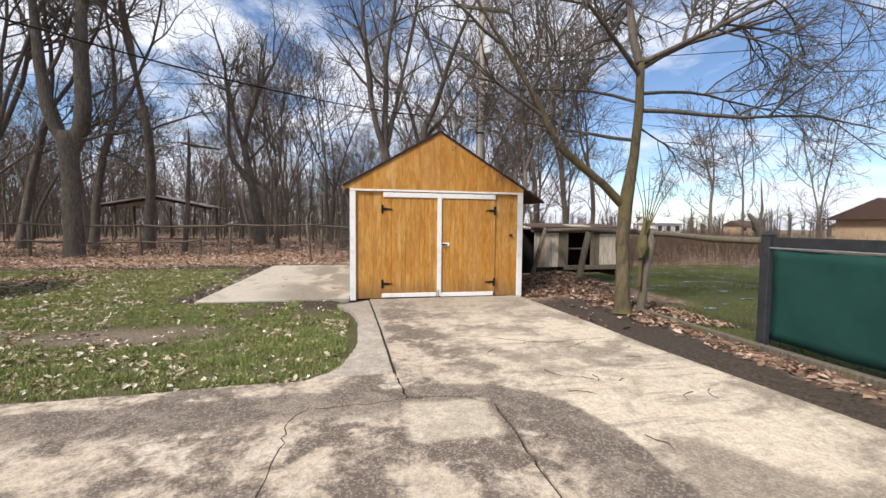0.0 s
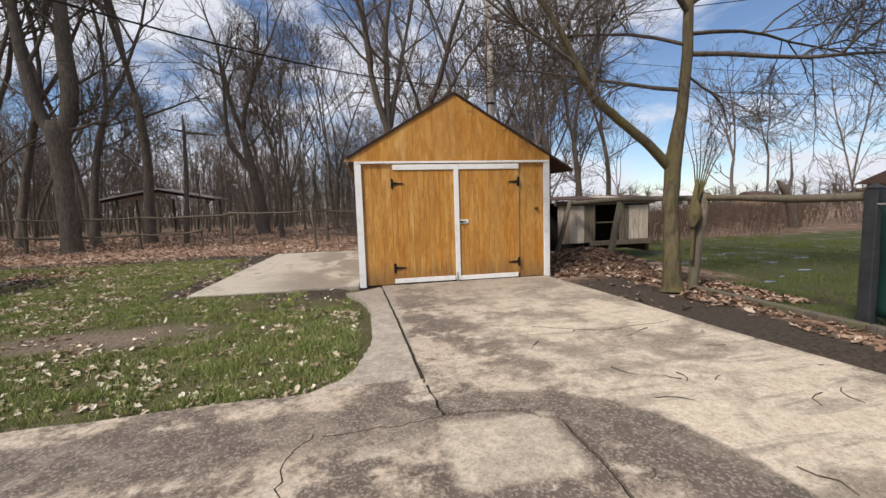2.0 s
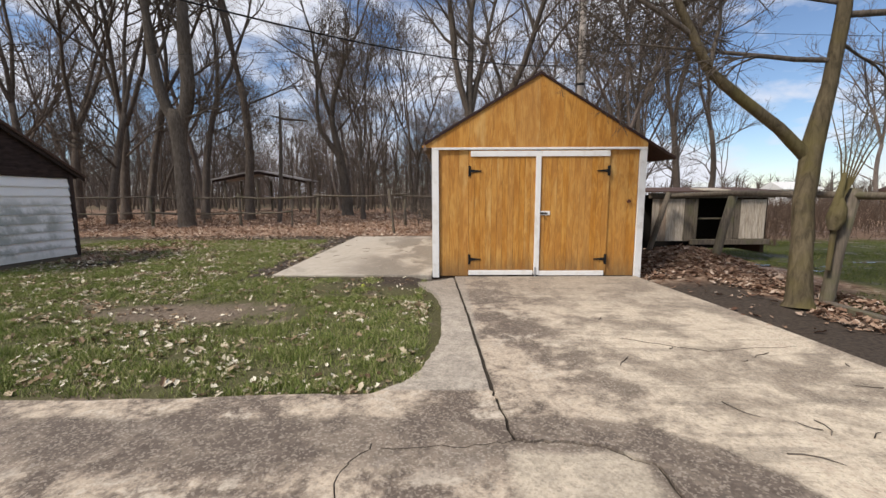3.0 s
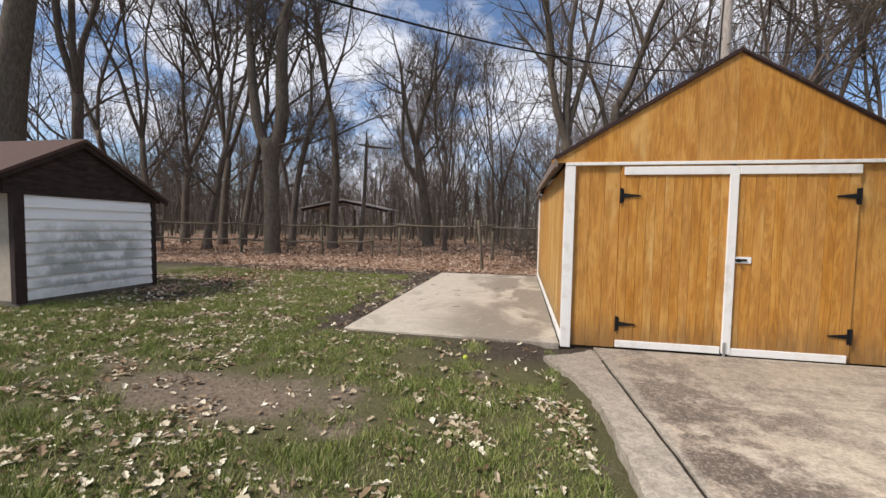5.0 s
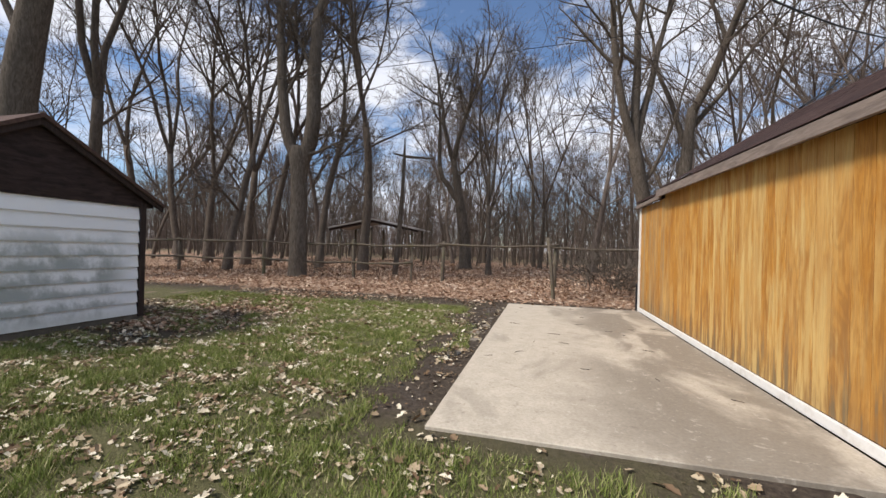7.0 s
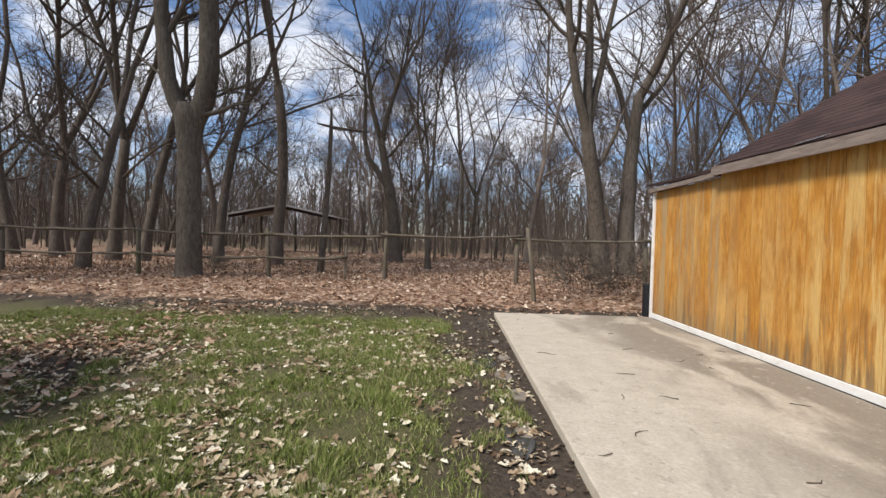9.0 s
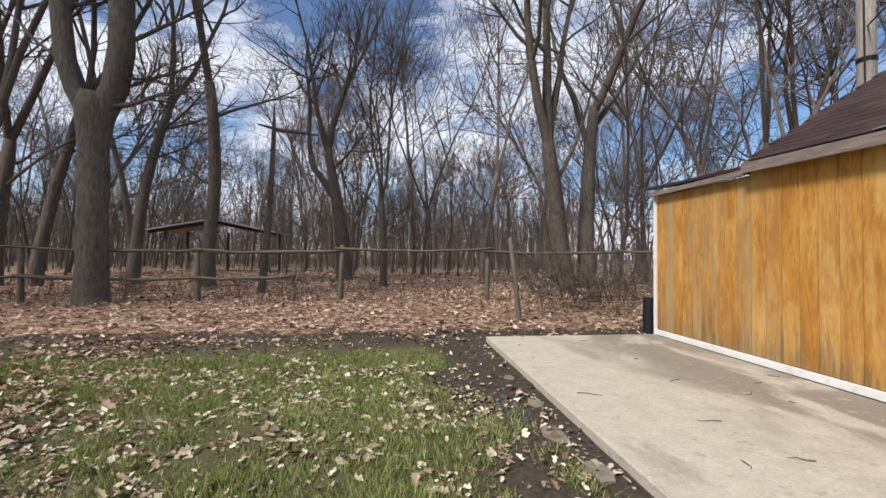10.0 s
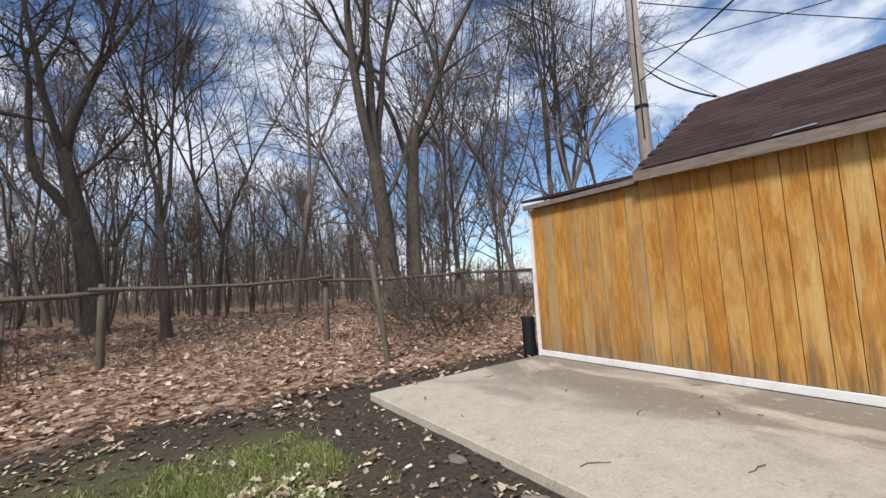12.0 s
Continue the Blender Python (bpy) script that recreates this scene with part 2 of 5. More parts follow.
def ground_mat():
    k = Mat("yard_ground", 0.95, spec=0.15)
    v = k.vec()
    x, y, _ = k.xyz()
    big = k.noise(v, 0.35, 4, 0.6)
    mid = k.noise(v, 1.3, 6, 0.65)
    fine = k.noise(v, 22, 6, 0.7)
    vf = k.noise(v, 90, 3, 0.7)
    soil = k.ramp(fine, [(0.3, (0.028, 0.021, 0.016)), (0.7, (0.105, 0.082, 0.062))])
    tan = k.ramp(fine, [(0.3, (0.085, 0.062, 0.047)), (0.7, (0.29, 0.225, 0.17))])
    grass = k.ramp(vf, [(0.3, (0.048, 0.042, 0.022)), (0.55, (0.11, 0.105, 0.048)), (0.8, (0.22, 0.19, 0.105))])
    leaf = k.n("TexVoronoi", Scale=11.0)
    k.link(v, leaf.inputs["Vector"])
    lc = k.n("SeparateColor")
    k.link(leaf.outputs["Color"], lc.inputs[0])
    litter = k.ramp(lc.outputs[0], [(0.0, (0.10, 0.053, 0.032)), (0.4, (0.26, 0.155, 0.10)), (0.8, (0.40, 0.275, 0.19)), (1.0, (0.50, 0.39, 0.29))])
    litter = k.mix(k.math("MULTIPLY", k.step(fine, 0.45, 0.7), 0.5), litter, (0.10, 0.055, 0.035))
    w = k.math("SUBTRACT", k.math("MULTIPLY", mid, 2.0), 1.0)
    # lawn with bare and muddy places
    bare = k.step(k.math("ADD", mid, k.math("MULTIPLY", big, 0.35)), 0.72, 0.84)
    bx, by = k.math("MULTIPLY", k.math("ADD", x, 3.2), 0.62), k.math("MULTIPLY", k.math("ADD", y, 2.15), 1.7)
    patch = k.step(k.math("ADD", k.math("ADD", k.math("MULTIPLY", bx, bx), k.math("MULTIPLY", by, by)), k.math("MULTIPLY", mid, 1.2)), 1.5, 0.7)
    bare = k.math("MAXIMUM", bare, patch)
    lawn = k.mix(k.math("MULTIPLY", bare, 0.9), grass, tan)
    edge_mud = k.math("MULTIPLY", k.step(k.math("ADD", x, w), -4.3, -3.5), k.step(k.math("ADD", y, w), -0.8, 0.6))
    lawn = k.mix(edge_mud, lawn, soil)
    strip = k.step(k.math("ADD", y, k.math("MULTIPLY", w, 0.6)), -1.2, -0.5)
    strip = k.math("MULTIPLY", strip, k.step(k.math("ADD", x, w), -1.9, -0.9))
    lawn = k.mix(strip, lawn, soil)
    back = k.step(k.math("ADD", y, k.math("MULTIPLY", w, 1.4)), 6.4, 7.6)
    c = k.mix(back, lawn, soil)
    west = k.math("MULTIPLY", k.step(k.math("ADD", x, k.math("MULTIPLY", w, 1.5)), -6.6, -7.8), k.math("MULTIPLY", k.step(k.math("ADD", y, w), 0.6, 2.0), k.step(k.math("ADD", y, w), 5.4, 4.2)))
    c = k.mix(west, c, soil)
    woods = k.step(k.math("ADD", y, k.math("MULTIPLY", w, 0.9)), 7.9, 8.5)
    c = k.mix(woods, c, litter)
    far = k.step(y, 38.0, 54.0)
    c = k.mix(k.math("MULTIPLY", far, k.step(mid, 0.35, 0.6)), c, (0.10, 0.095, 0.055))
    # east of the drive: soil, leaves, then the next yard's lawn
    east = k.step(x, 3.4, 3.7)
    strip_e = k.mix(k.step(k.math("ADD", x, k.math("MULTIPLY", w, 0.7)), 4.75, 5.1), soil, litter)
    next_yard = k.mix(k.step(mid, 0.5, 0.66), k.mix(0.65, grass, (0.05, 0.062, 0.014)), k.mix(0.5, soil, (0.06, 0.055, 0.025)))
    brush = k.mix(0.6, litter, (0.085, 0.055, 0.038))
    next_yard = k.mix(k.step(k.math("ADD", y, k.math("MULTIPLY", w, 2.0)), 5.5, 8.0), next_yard, brush)
    strip_e = k.mix(k.math("MULTIPLY", k.step(x, 5.35, 5.5), k.math("SUBTRACT", 1.0, k.math("MULTIPLY", k.step(y, -1.8, 0.0), k.step(x, 7.6, 7.0)))), strip_e, next_yard)
    strip_e = k.mix(k.math("MULTIPLY", k.step(y, -0.9, 0.2), k.step(x, 7.4, 6.8)), strip_e, litter)
    c = k.mix(k.math("MULTIPLY", east, k.step(y, 16.0, 10.0)), c, strip_e)
    wet = k.math("SUBTRACT", 1.0, k.math("MULTIPLY", k.math("MULTIPLY", edge_mud, k.step(mid, 0.5, 0.62)), 0.6))
    return k.done(c, k.math("ADD", fine, lc.outputs[1]), 0.8, 0.03, rough=k.math("MULTIPLY", wet, 0.95))


def bark_mat(name, dark, light, green=0.0):
    k = Mat(name, 0.95, spec=0.1)
    v = k.vec((1, 1, 0.22), shift=True)
    g = k.noise(v, 16, 7, 0.7, 0.8)
    c = k.ramp(g, [(0.32, dark), (0.68, light)])
    big = k.noise(k.vec(shift=True), 0.8, 4)
    c = k.mix(k.math("MULTIPLY", k.step(big, 0.45, 0.7), 0.4), c, dark)
    if green:
        c = k.mix(k.math("MULTIPLY", k.step(k.noise(k.vec(), 1.6, 5), 0.42, 0.62), green), c, (0.125, 0.105, 0.035))
    return k.done(c, g, 0.9, 0.03)


def plain_mat(name, color, rough=0.6, metal=0.0, var=0.25, scale=8.0, spec=0.3):
    k = Mat(name, rough, metal, spec)
    g = k.noise(k.vec(shift=True), scale, 6, 0.65)
    lo = tuple(a * (1 - var) for a in color)
    hi = tuple(min(1, a * (1 + var)) for a in color)
    return k.done(k.ramp(g, [(0.3, lo), (0.7, hi)]), k.noise(k.vec(), scale * 6, 4), 0.2, 0.004)


def leaf_mat(name, stops):
    k = Mat(name, 0.8, spec=0.2)
    geo = k.n("NewGeometry")
    c = k.ramp(geo.outputs["Random Per Island"], stops)
    return k.done(c)


def shingle_mat():
    k = Mat("asphalt_shingle", 0.95, spec=0.15)
    info = k.n("ObjectInfo")
    g = k.noise(k.vec(shift=True), 120, 3, 0.8)
    c = k.ramp(info.outputs["Random"], [(0.0, (0.032, 0.020, 0.019)), (1.0, (0.062, 0.038, 0.034))])
    c = k.mix(k.math("MULTIPLY", k.step(g, 0.5, 0.75), 0.45), c, (0.12, 0.082, 0.072))
    return k.done(c, g, 0.6, 0.004)


def water_mat():
    k = Mat("puddle_water", 0.04, spec=0.5)
    return k.done((0.05, 0.045, 0.035), k.noise(k.vec(), 6, 2), 0.05, 0.002)


SIDING = siding_mat("stained_plywood", 0.65, 0.53)
SIDING_WORN = siding_mat("weathered_stained_plywood", 0.5, 0.45, 0.7)
WHITE = white_paint_mat()
LAP = lap_mat()
CONCRETE = concrete_mat()
PAD = slab_mat()
GROUND = ground_mat()
SHINGLE = shingle_mat()
BARK = bark_mat("grey_bark", (0.060, 0.049, 0.039), (0.175, 0.145, 0.116))
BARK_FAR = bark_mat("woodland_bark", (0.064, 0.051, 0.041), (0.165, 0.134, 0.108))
# paler copy of the woodland bark: distance haze is put into its colour
BARK_HAZED = bark_mat("haze_paled_bark", (0.10, 0.079, 0.066), (0.215, 0.175, 0.148))
BARK_YARD = bark_mat("mossy_bark", (0.055, 0.043, 0.026), (0.16, 0.128, 0.078), 0.55)
GREY_WOOD = wood_mat("weathered_wood", (0.062, 0.050, 0.037), (0.175, 0.142, 0.105), moss=(0.105, 0.10, 0.05))
FASCIA = wood_mat("weathered_fascia", (0.13, 0.10, 0.085), (0.27, 0.215, 0.18), stretch=(8, 1, 8))
CORE = plain_mat("dark_framing", (0.045, 0.028, 0.016), 0.9)
BROWN = wood_mat("peeling_brown_paint", (0.010, 0.006, 0.006), (0.052, 0.033, 0.029), stretch=(1, 1, 5))
BROWN_TRIM = wood_mat("dark_brown_trim", (0.022, 0.014, 0.012), (0.05, 0.034, 0.03))
BEIGE = plain_mat("beige_panel", (0.36, 0.31, 0.25), 0.7, var=0.12)
IRON = plain_mat("black_iron", (0.012, 0.012, 0.012), 0.5, 0.3)
CHARCOAL = plain_mat("charcoal_painted_wood", (0.028, 0.030, 0.032), 0.6, var=0.35)
SCREEN = plain_mat("green_screen_fabric", (0.007, 0.044, 0.034), 0.75, var=0.16, scale=3)
STEEL = plain_mat("galvanised_steel", (0.42, 0.43, 0.44), 0.4, 0.8, var=0.15)
POLE = wood_mat("bleached_pole", (0.20, 0.17, 0.145), (0.38, 0.335, 0.29))
TRAFO = plain_mat("grey_enamel", (0.50, 0.51, 0.52), 0.4, var=0.1)
RUBBER = plain_mat("black_cable", (0.012, 0.012, 0.014), 0.6)
BROWN_ROOF = plain_mat("brown_roofing", (0.085, 0.052, 0.042), 0.95, var=0.3, scale=30)
TAN = plain_mat("tan_siding", (0.42, 0.30, 0.19), 0.8, var=0.1)
OFFWHITE = plain_mat("pale_siding", (0.62, 0.61, 0.58), 0.8, var=0.1)
DARK = plain_mat("dark_interior", (0.012, 0.010, 0.008), 0.9)
GLASS = plain_mat("dark_glass", (0.02, 0.024, 0.03), 0.1, spec=0.5)
RUST = plain_mat("rust_brown", (0.09, 0.032, 0.018), 0.8, var=0.4)
ORANGE_BOARD = wood_mat("faded_board", (0.20, 0.13, 0.085), (0.42, 0.33, 0.24))
CREAM = wood_mat("peeling_cream_board", (0.22, 0.175, 0.13), (0.62, 0.54, 0.43), stretch=(9, 9, 1))
DIRT = plain_mat("crack_dirt", (0.035, 0.028, 0.02), 0.95, var=0.4)
GRASS = leaf_mat("grass_blade", [(0.0, (0.075, 0.105, 0.022)), (0.45, (0.18, 0.225, 0.05)), (0.75, (0.28, 0.305, 0.10)), (1.0, (0.45, 0.39, 0.22))])
LEAVES_BROWN = leaf_mat("damp_brown_leaf", [(0.0, (0.08, 0.040, 0.024)), (0.4, (0.20, 0.118, 0.076)), (0.8, (0.33, 0.225, 0.155)), (1.0, (0.50, 0.40, 0.31))])
GRASS_WET = leaf_mat("wet_grass_blade", [(0.0, (0.035, 0.05, 0.010)), (0.5, (0.085, 0.112, 0.022)), (0.85, (0.14, 0.155, 0.04)), (1.0, (0.24, 0.20, 0.10))])
LEAVES_PALE = leaf_mat("pale_fallen_leaf", [(0.0, (0.11, 0.065, 0.036)), (0.3, (0.27, 0.19, 0.115)), (0.6, (0.45, 0.37, 0.25)), (1.0, (0.72, 0.66, 0.52))])
LEAVES_WOODS = leaf_mat("brown_fallen_leaf", [(0.0, (0.12, 0.062, 0.036)), (0.4, (0.32, 0.195, 0.125)), (0.8, (0.49, 0.355, 0.255)), (1.0, (0.66, 0.55, 0.43))])
DRY_STEM = plain_mat("dry_field_stem", (0.088, 0.058, 0.040), 0.95, var=0.4)
THICKET = plain_mat("distant_undergrowth", (0.17, 0.125, 0.10), 0.95, var=0.35)
LEAVES_MUD = leaf_mat("wet_fallen_leaf", [(0.0, (0.05, 0.032, 0.022)), (0.5, (0.15, 0.105, 0.07)), (0.85, (0.27, 0.21, 0.15)), (1.0, (0.48, 0.42, 0.34))])
BRUSH = plain_mat("dry_brush_stem", (0.105, 0.066, 0.046), 0.9, var=0.35)
WATER = water_mat()
BALL = plain_mat("yellow_felt", (0.42, 0.46, 0.05), 0.9, var=0.1)


# ---- mesh helpers ----
def mesh_of(name, verts, faces, material, smooth=False):
    me = bpy.data.meshes.new(name)
    me.from_pydata([tuple(v) for v in verts], [], [tuple(f) for f in faces])
    me.update()
    me.materials.append(material)
    if smooth:
        me.polygons.foreach_set("use_smooth", [True] * len(me.polygons))
    return me


def part(name, data, material, parent, label="", at=None):
    """Links a bmesh or a mesh as one object under a thing or part."""
    if isinstance(data, bmesh.types.BMesh):
        me = bpy.data.meshes.new(name)
        data.normal_update()
        data.to_mesh(me)
        data.free()
        me.materials.append(material)
        data = me
    ob = new(name, data)
    if parent:
        ob.parent = parent
    if at is not None:
        ob.matrix_basis = at if isinstance(at, Matrix) else Matrix.Translation(at)
    if label:
        ob["label"] = label
    return ob


def thing(name, label, category, at=(0, 0, 0), group="", kind=""):
    ob = new(name)
    ob.matrix_basis = at if isinstance(at, Matrix) else Matrix.Translation(at)
    return tagged(ob, label, category, group, kind)


def box(x0, x1, y0, y1, z0, z1, bevel=0.004, bm=None):
    bm = bm or bmesh.new()
    m = Matrix.Translation(((x0 + x1) / 2, (y0 + y1) / 2, (z0 + z1) / 2)) @ Matrix.Diagonal((x1 - x0, y1 - y0, z1 - z0, 1))
    made = bmesh.ops.create_cube(bm, size=1, matrix=m)
    if bevel:
        edges = list({e for v in made["verts"] for e in v.link_edges})
        bmesh.ops.bevel(bm, geom=edges, offset=bevel, segments=1, affect="EDGES")
    return bm


def prism(points, axis, a, b, bevel=0.0):
    """A flat outline pushed from a to b along an axis; points are given in the two other axes in order."""
    bm = bmesh.new()
    put = {"x": lambda p, d: (d, p[0], p[1]), "y": lambda p, d: (p[0], d, p[1]), "z": lambda p, d: (p[0], p[1], d)}[axis]
    lo = [bm.verts.new(put(p, a)) for p in points]
    hi = [bm.verts.new(put(p, b)) for p in points]
    n = len(points)
    bm.faces.new(lo)
    bm.faces.new(hi[::-1])
    for i in range(n):
        bm.faces.new((lo[i], hi[i], hi[(i + 1) % n], lo[(i + 1) % n]))
    bmesh.ops.recalc_face_normals(bm, faces=bm.faces)
    if bevel:
        bmesh.ops.bevel(bm, geom=list(bm.edges), offset=bevel, segments=1, affect="EDGES")
    return bm


class Tubes:
    """Collects tapered tubes into one mesh."""

    def __init__(self):
        self.v, self.f = [], []

    def add(self, pts, radii, sides, tip=True):
        n = len(pts)
        start = len(self.v)
        ref = Vector((0.31, 0.87, 0.12))
        for i, (p, r) in enumerate(zip(pts, radii)):
            d = pts[min(i + 1, n - 1)] - pts[max(i - 1, 0)]
            a = d.cross(ref)
            if a.length < 1e-5:
                a = Vector((1, 0, 0))
            a.normalize()
            b = d.cross(a).normalized()
            for j in range(sides):
                t = 2 * math.pi * j / sides
                self.v.append(p + a * (r * math.cos(t)) + b * (r * math.sin(t)))
        for i in range(n - 1):
            for j in range(sides):
                k = (j + 1) % sides
                self.f.append((start + i * sides + j, start + i * sides + k, start + (i + 1) * sides + k, start + (i + 1) * sides + j))
        if tip:
            self.f.append(tuple(start + (n - 1) * sides + j for j in range(sides)))

    def mesh(self, name, material, smooth=True):
        return mesh_of(name, self.v, self.f, material, smooth)


def tube_mesh(name, pts, radii, sides, material):
    t = Tubes()
    t.add([Vector(p) for p in pts], radii, sides)
    return t.mesh(name, material)


def joined(a, b):
    k = len(a.v)
    a.v += b.v
    a.f += [tuple(i + k for i in f) for f in b.f]
    return a


# ---- trees ----
def wobble(rng, amount):
    return Vector((rng.uniform(-1, 1), rng.uniform(-1, 1), rng.uniform(-0.6, 0.6))) * amount


def branch(tubes, rng, p, d, length, r, level, depth, counts, lift, thin=0.002):
    """One branch with its side branches; tubes has a mesh for wood and one for twigs."""
    segs = (7, 6, 4, 2, 2)[min(level, 4)]
    pts, radii, cur, way = [p.copy()], [r], p.copy(), d.normalized()
    for i in range(segs):
        way = (way + wobble(rng, 0.16 + 0.05 * level) + Vector((0, 0, lift))).normalized()
        cur = cur + way * (length / segs)
        pts.append(cur.copy())
        radii.append(r * (1 - 0.8 * (i + 1) / segs) + thin)
    sides = (8, 6, 4, 3, 3)[min(level, 4)]
    tubes[0 if level < 2 else 1].add(pts, radii, sides, False)
    if level >= depth:
        return
    for _ in range(counts[level]):
        t = rng.uniform(0.25, 0.98)
        i = min(int(t * segs), segs - 1)
        q = pts[i].lerp(pts[i + 1], t * segs - i)
        along = (pts[i + 1] - pts[i]).normalized()
        side = along.cross(wobble(rng, 1.0) + Vector((0.01, 0.02, 0.03))).normalized()
        ang = radians(rng.uniform(28, 62))
        rr = radii[i] * rng.uniform(0.42, 0.68)
        branch(tubes, rng, q, along * math.cos(ang) + side * math.sin(ang), length * rng.uniform(0.36, 0.62) * (1.15 - 0.5 * t), rr, level + 1, depth, counts, lift, thin)


def build_tree(name, label, at, trunk, limbs, seed, material, depth=4, counts=(5, 5, 5, 4), lift=0.1, group="", boughs=(), crown_m=None):
    """trunk: heights and sideways offsets with radii. limbs: (height index fraction, direction, length, radius)."""
    rng = random.Random(seed)
    ob = thing(name, label, "tree", at, group)
    wood, twigs = Tubes(), Tubes()
    pts = [Vector(p[:3]) for p in trunk]
    radii = [p[3] for p in trunk]
    fine_p, fine_r = [], []
    for i in range(len(pts) - 1):
        for j in range(3):
            t = j / 3
            off = wobble(rng, 0.05 * radii[i]) if i + j else Vector()
            fine_p.append(pts[i].lerp(pts[i + 1], t) + off)
            fine_r.append(radii[i] + (radii[i + 1] - radii[i]) * t)
    fine_p.append(pts[-1])
    fine_r.append(radii[-1])
    fine_p.insert(1, fine_p[0].lerp(fine_p[1], 0.35))
    fine_r.insert(1, fine_r[0] * 1.02)
    fine_r[0] *= 1.3
    bole = Tubes()
    bole.add(fine_p, fine_r, 14)
    for rows in boughs:
        bole.add([Vector(p[:3]) for p in rows], [p[3] for p in rows], 11)
    for p, d, length, r in limbs:
        branch((wood, twigs), rng, Vector(p), Vector(d), length, r, 0, depth, counts, lift)
    part("trunk", bole.mesh("trunk", material), material, ob)
    part("crown", joined(wood, twigs).mesh("crown", crown_m or material), material, ob)
    return ob


def woodland_tree(seed, height, r, fork, material, depth=3, counts=(7, 6, 5), lean=(0, 0), thin=0.003, choice=(1, 2, 2, 3)):
    """Meshes of one tall bare woodland tree: a bole that forks into steep leaders."""
    rng = random.Random(seed)
    bole, wood, twigs = Tubes(), Tubes(), Tubes()
    pts, radii = [Vector((0, 0, -0.15))], [r * 1.35]
    cur, way = Vector(), Vector((lean[0], lean[1], 1)).normalized()
    n = 6
    for i in range(n):
        way = (way + wobble(rng, 0.1) + Vector((0, 0, 0.04))).normalized()
        pts.append(cur + way * (fork * (i + 1) / n) if i == 0 else pts[-1] + way * (fork / n))
        radii.append(r * (1 - 0.3 * (i + 1) / n))
    bole.add(pts, radii, 9)
    leaders = rng.choice(choice)
    for j in range(leaders):
        a = rng.uniform(0, 6.28) + j * 6.28 / leaders
        sp = 0.08 if leaders == 1 else rng.uniform(0.18, 0.38)
        branch((wood, twigs), rng, pts[-1] - way * 0.1, way + Vector((math.cos(a), math.sin(a), 0)) * sp, height - fork, radii[-1] * (0.95 if leaders == 1 else 0.72), 0, depth, counts, 0.06, thin)
    for j in range(rng.randint(2, 5)):
        a, t = rng.uniform(0, 6.28), rng.uniform(0.55, 0.95)
        q = pts[int(t * n)]
        branch((wood, twigs), rng, q, Vector((math.cos(a), math.sin(a), rng.uniform(0.2, 1.0))), rng.uniform(2.5, 5.0), r * 0.25, 1, depth, counts, 0.06, thin)
    return bole.mesh("trunk", material), joined(wood, twigs).mesh("crown", material)


# ---- ground, drive and pad ----
def smooth01(t):
    t = max(0.0, min(1.0, t))
    return t * t * (3 - 2 * t)


def ground_z(x, y):
    z = -0.05 + 0.025 * noise.noise((x * 0.6, y * 0.6, 0)) + 0.012 * noise.noise((x * 3, y * 3, 5))
    if x > 5.3:
        z -= 0.06 * smooth01((x - 5.3) / 1.0)
    mound = math.exp(-((x - 5.4) / 1.0) ** 2 - ((y - 1.3) / 1.3) ** 2)
    z += 0.36 * mound
    if y > 8:
        z += 0.08 * smooth01((y - 8) / 3)
    if -1.3 < y < 0.4 and -3.2 < x < -0.35:
        z = z * 0.4 + 0.018
    on_concrete = (y < -4.5 and x < 4.2) or (0.0 < x < 3.7 and y < -0.15) or (-2.7 < x < 3.5 and 0.25 < y < 6.95)
    if on_concrete:
        z = -0.12
    near = max(abs(x) - 30, abs(y) - 40, 0)
    return z - min(near * 0.004, 0.6)


def make_ground():
    def axis(lo, hi, fine, reach):
        mid = list(np.arange(lo, hi + 1e-6, fine))
        out, step, v = [], fine, hi
        while v < reach:
            step *= 1.35
            v += step
            out.append(v)
        back, step, v = [], fine, lo
        while v > -reach:
            step *= 1.35
            v -= step
            back.append(v)
        return back[::-1] + mid + out
    xs, ys = axis(-16, 9, 0.2, 1500), axis(-10, 16, 0.2, 1500)
    verts = [(x, y, ground_z(x, y)) for y in ys for x in xs]
    nx = len(xs)
    faces = [(j * nx + i, j * nx + i + 1, (j + 1) * nx + i + 1, (j + 1) * nx + i) for j in range(len(ys) - 1) for i in range(nx - 1)]
    ob = part("ground", mesh_of("ground", verts, faces, GROUND, True), GROUND, None)
    return tagged(ob, "patchy lawn, dark mud and brown leaf litter", "ground", kind="structure")


ground = make_ground()

driveway = thing("driveway", "cracked, stained grey concrete driveway in front of the shed", "driveway", kind="structure")


def jagged(pts, n, amount, seed):
    r_ = random.Random(seed)
    line = []
    for (ax, ay), (bx, by) in zip(pts, pts[1:]):
        for i in range(n):
            t = i / n
            line.append((ax + (bx - ax) * t + r_.uniform(-amount, amount), ay + (by - ay) * t + r_.uniform(-amount, amount)))
    return line + [pts[-1]]


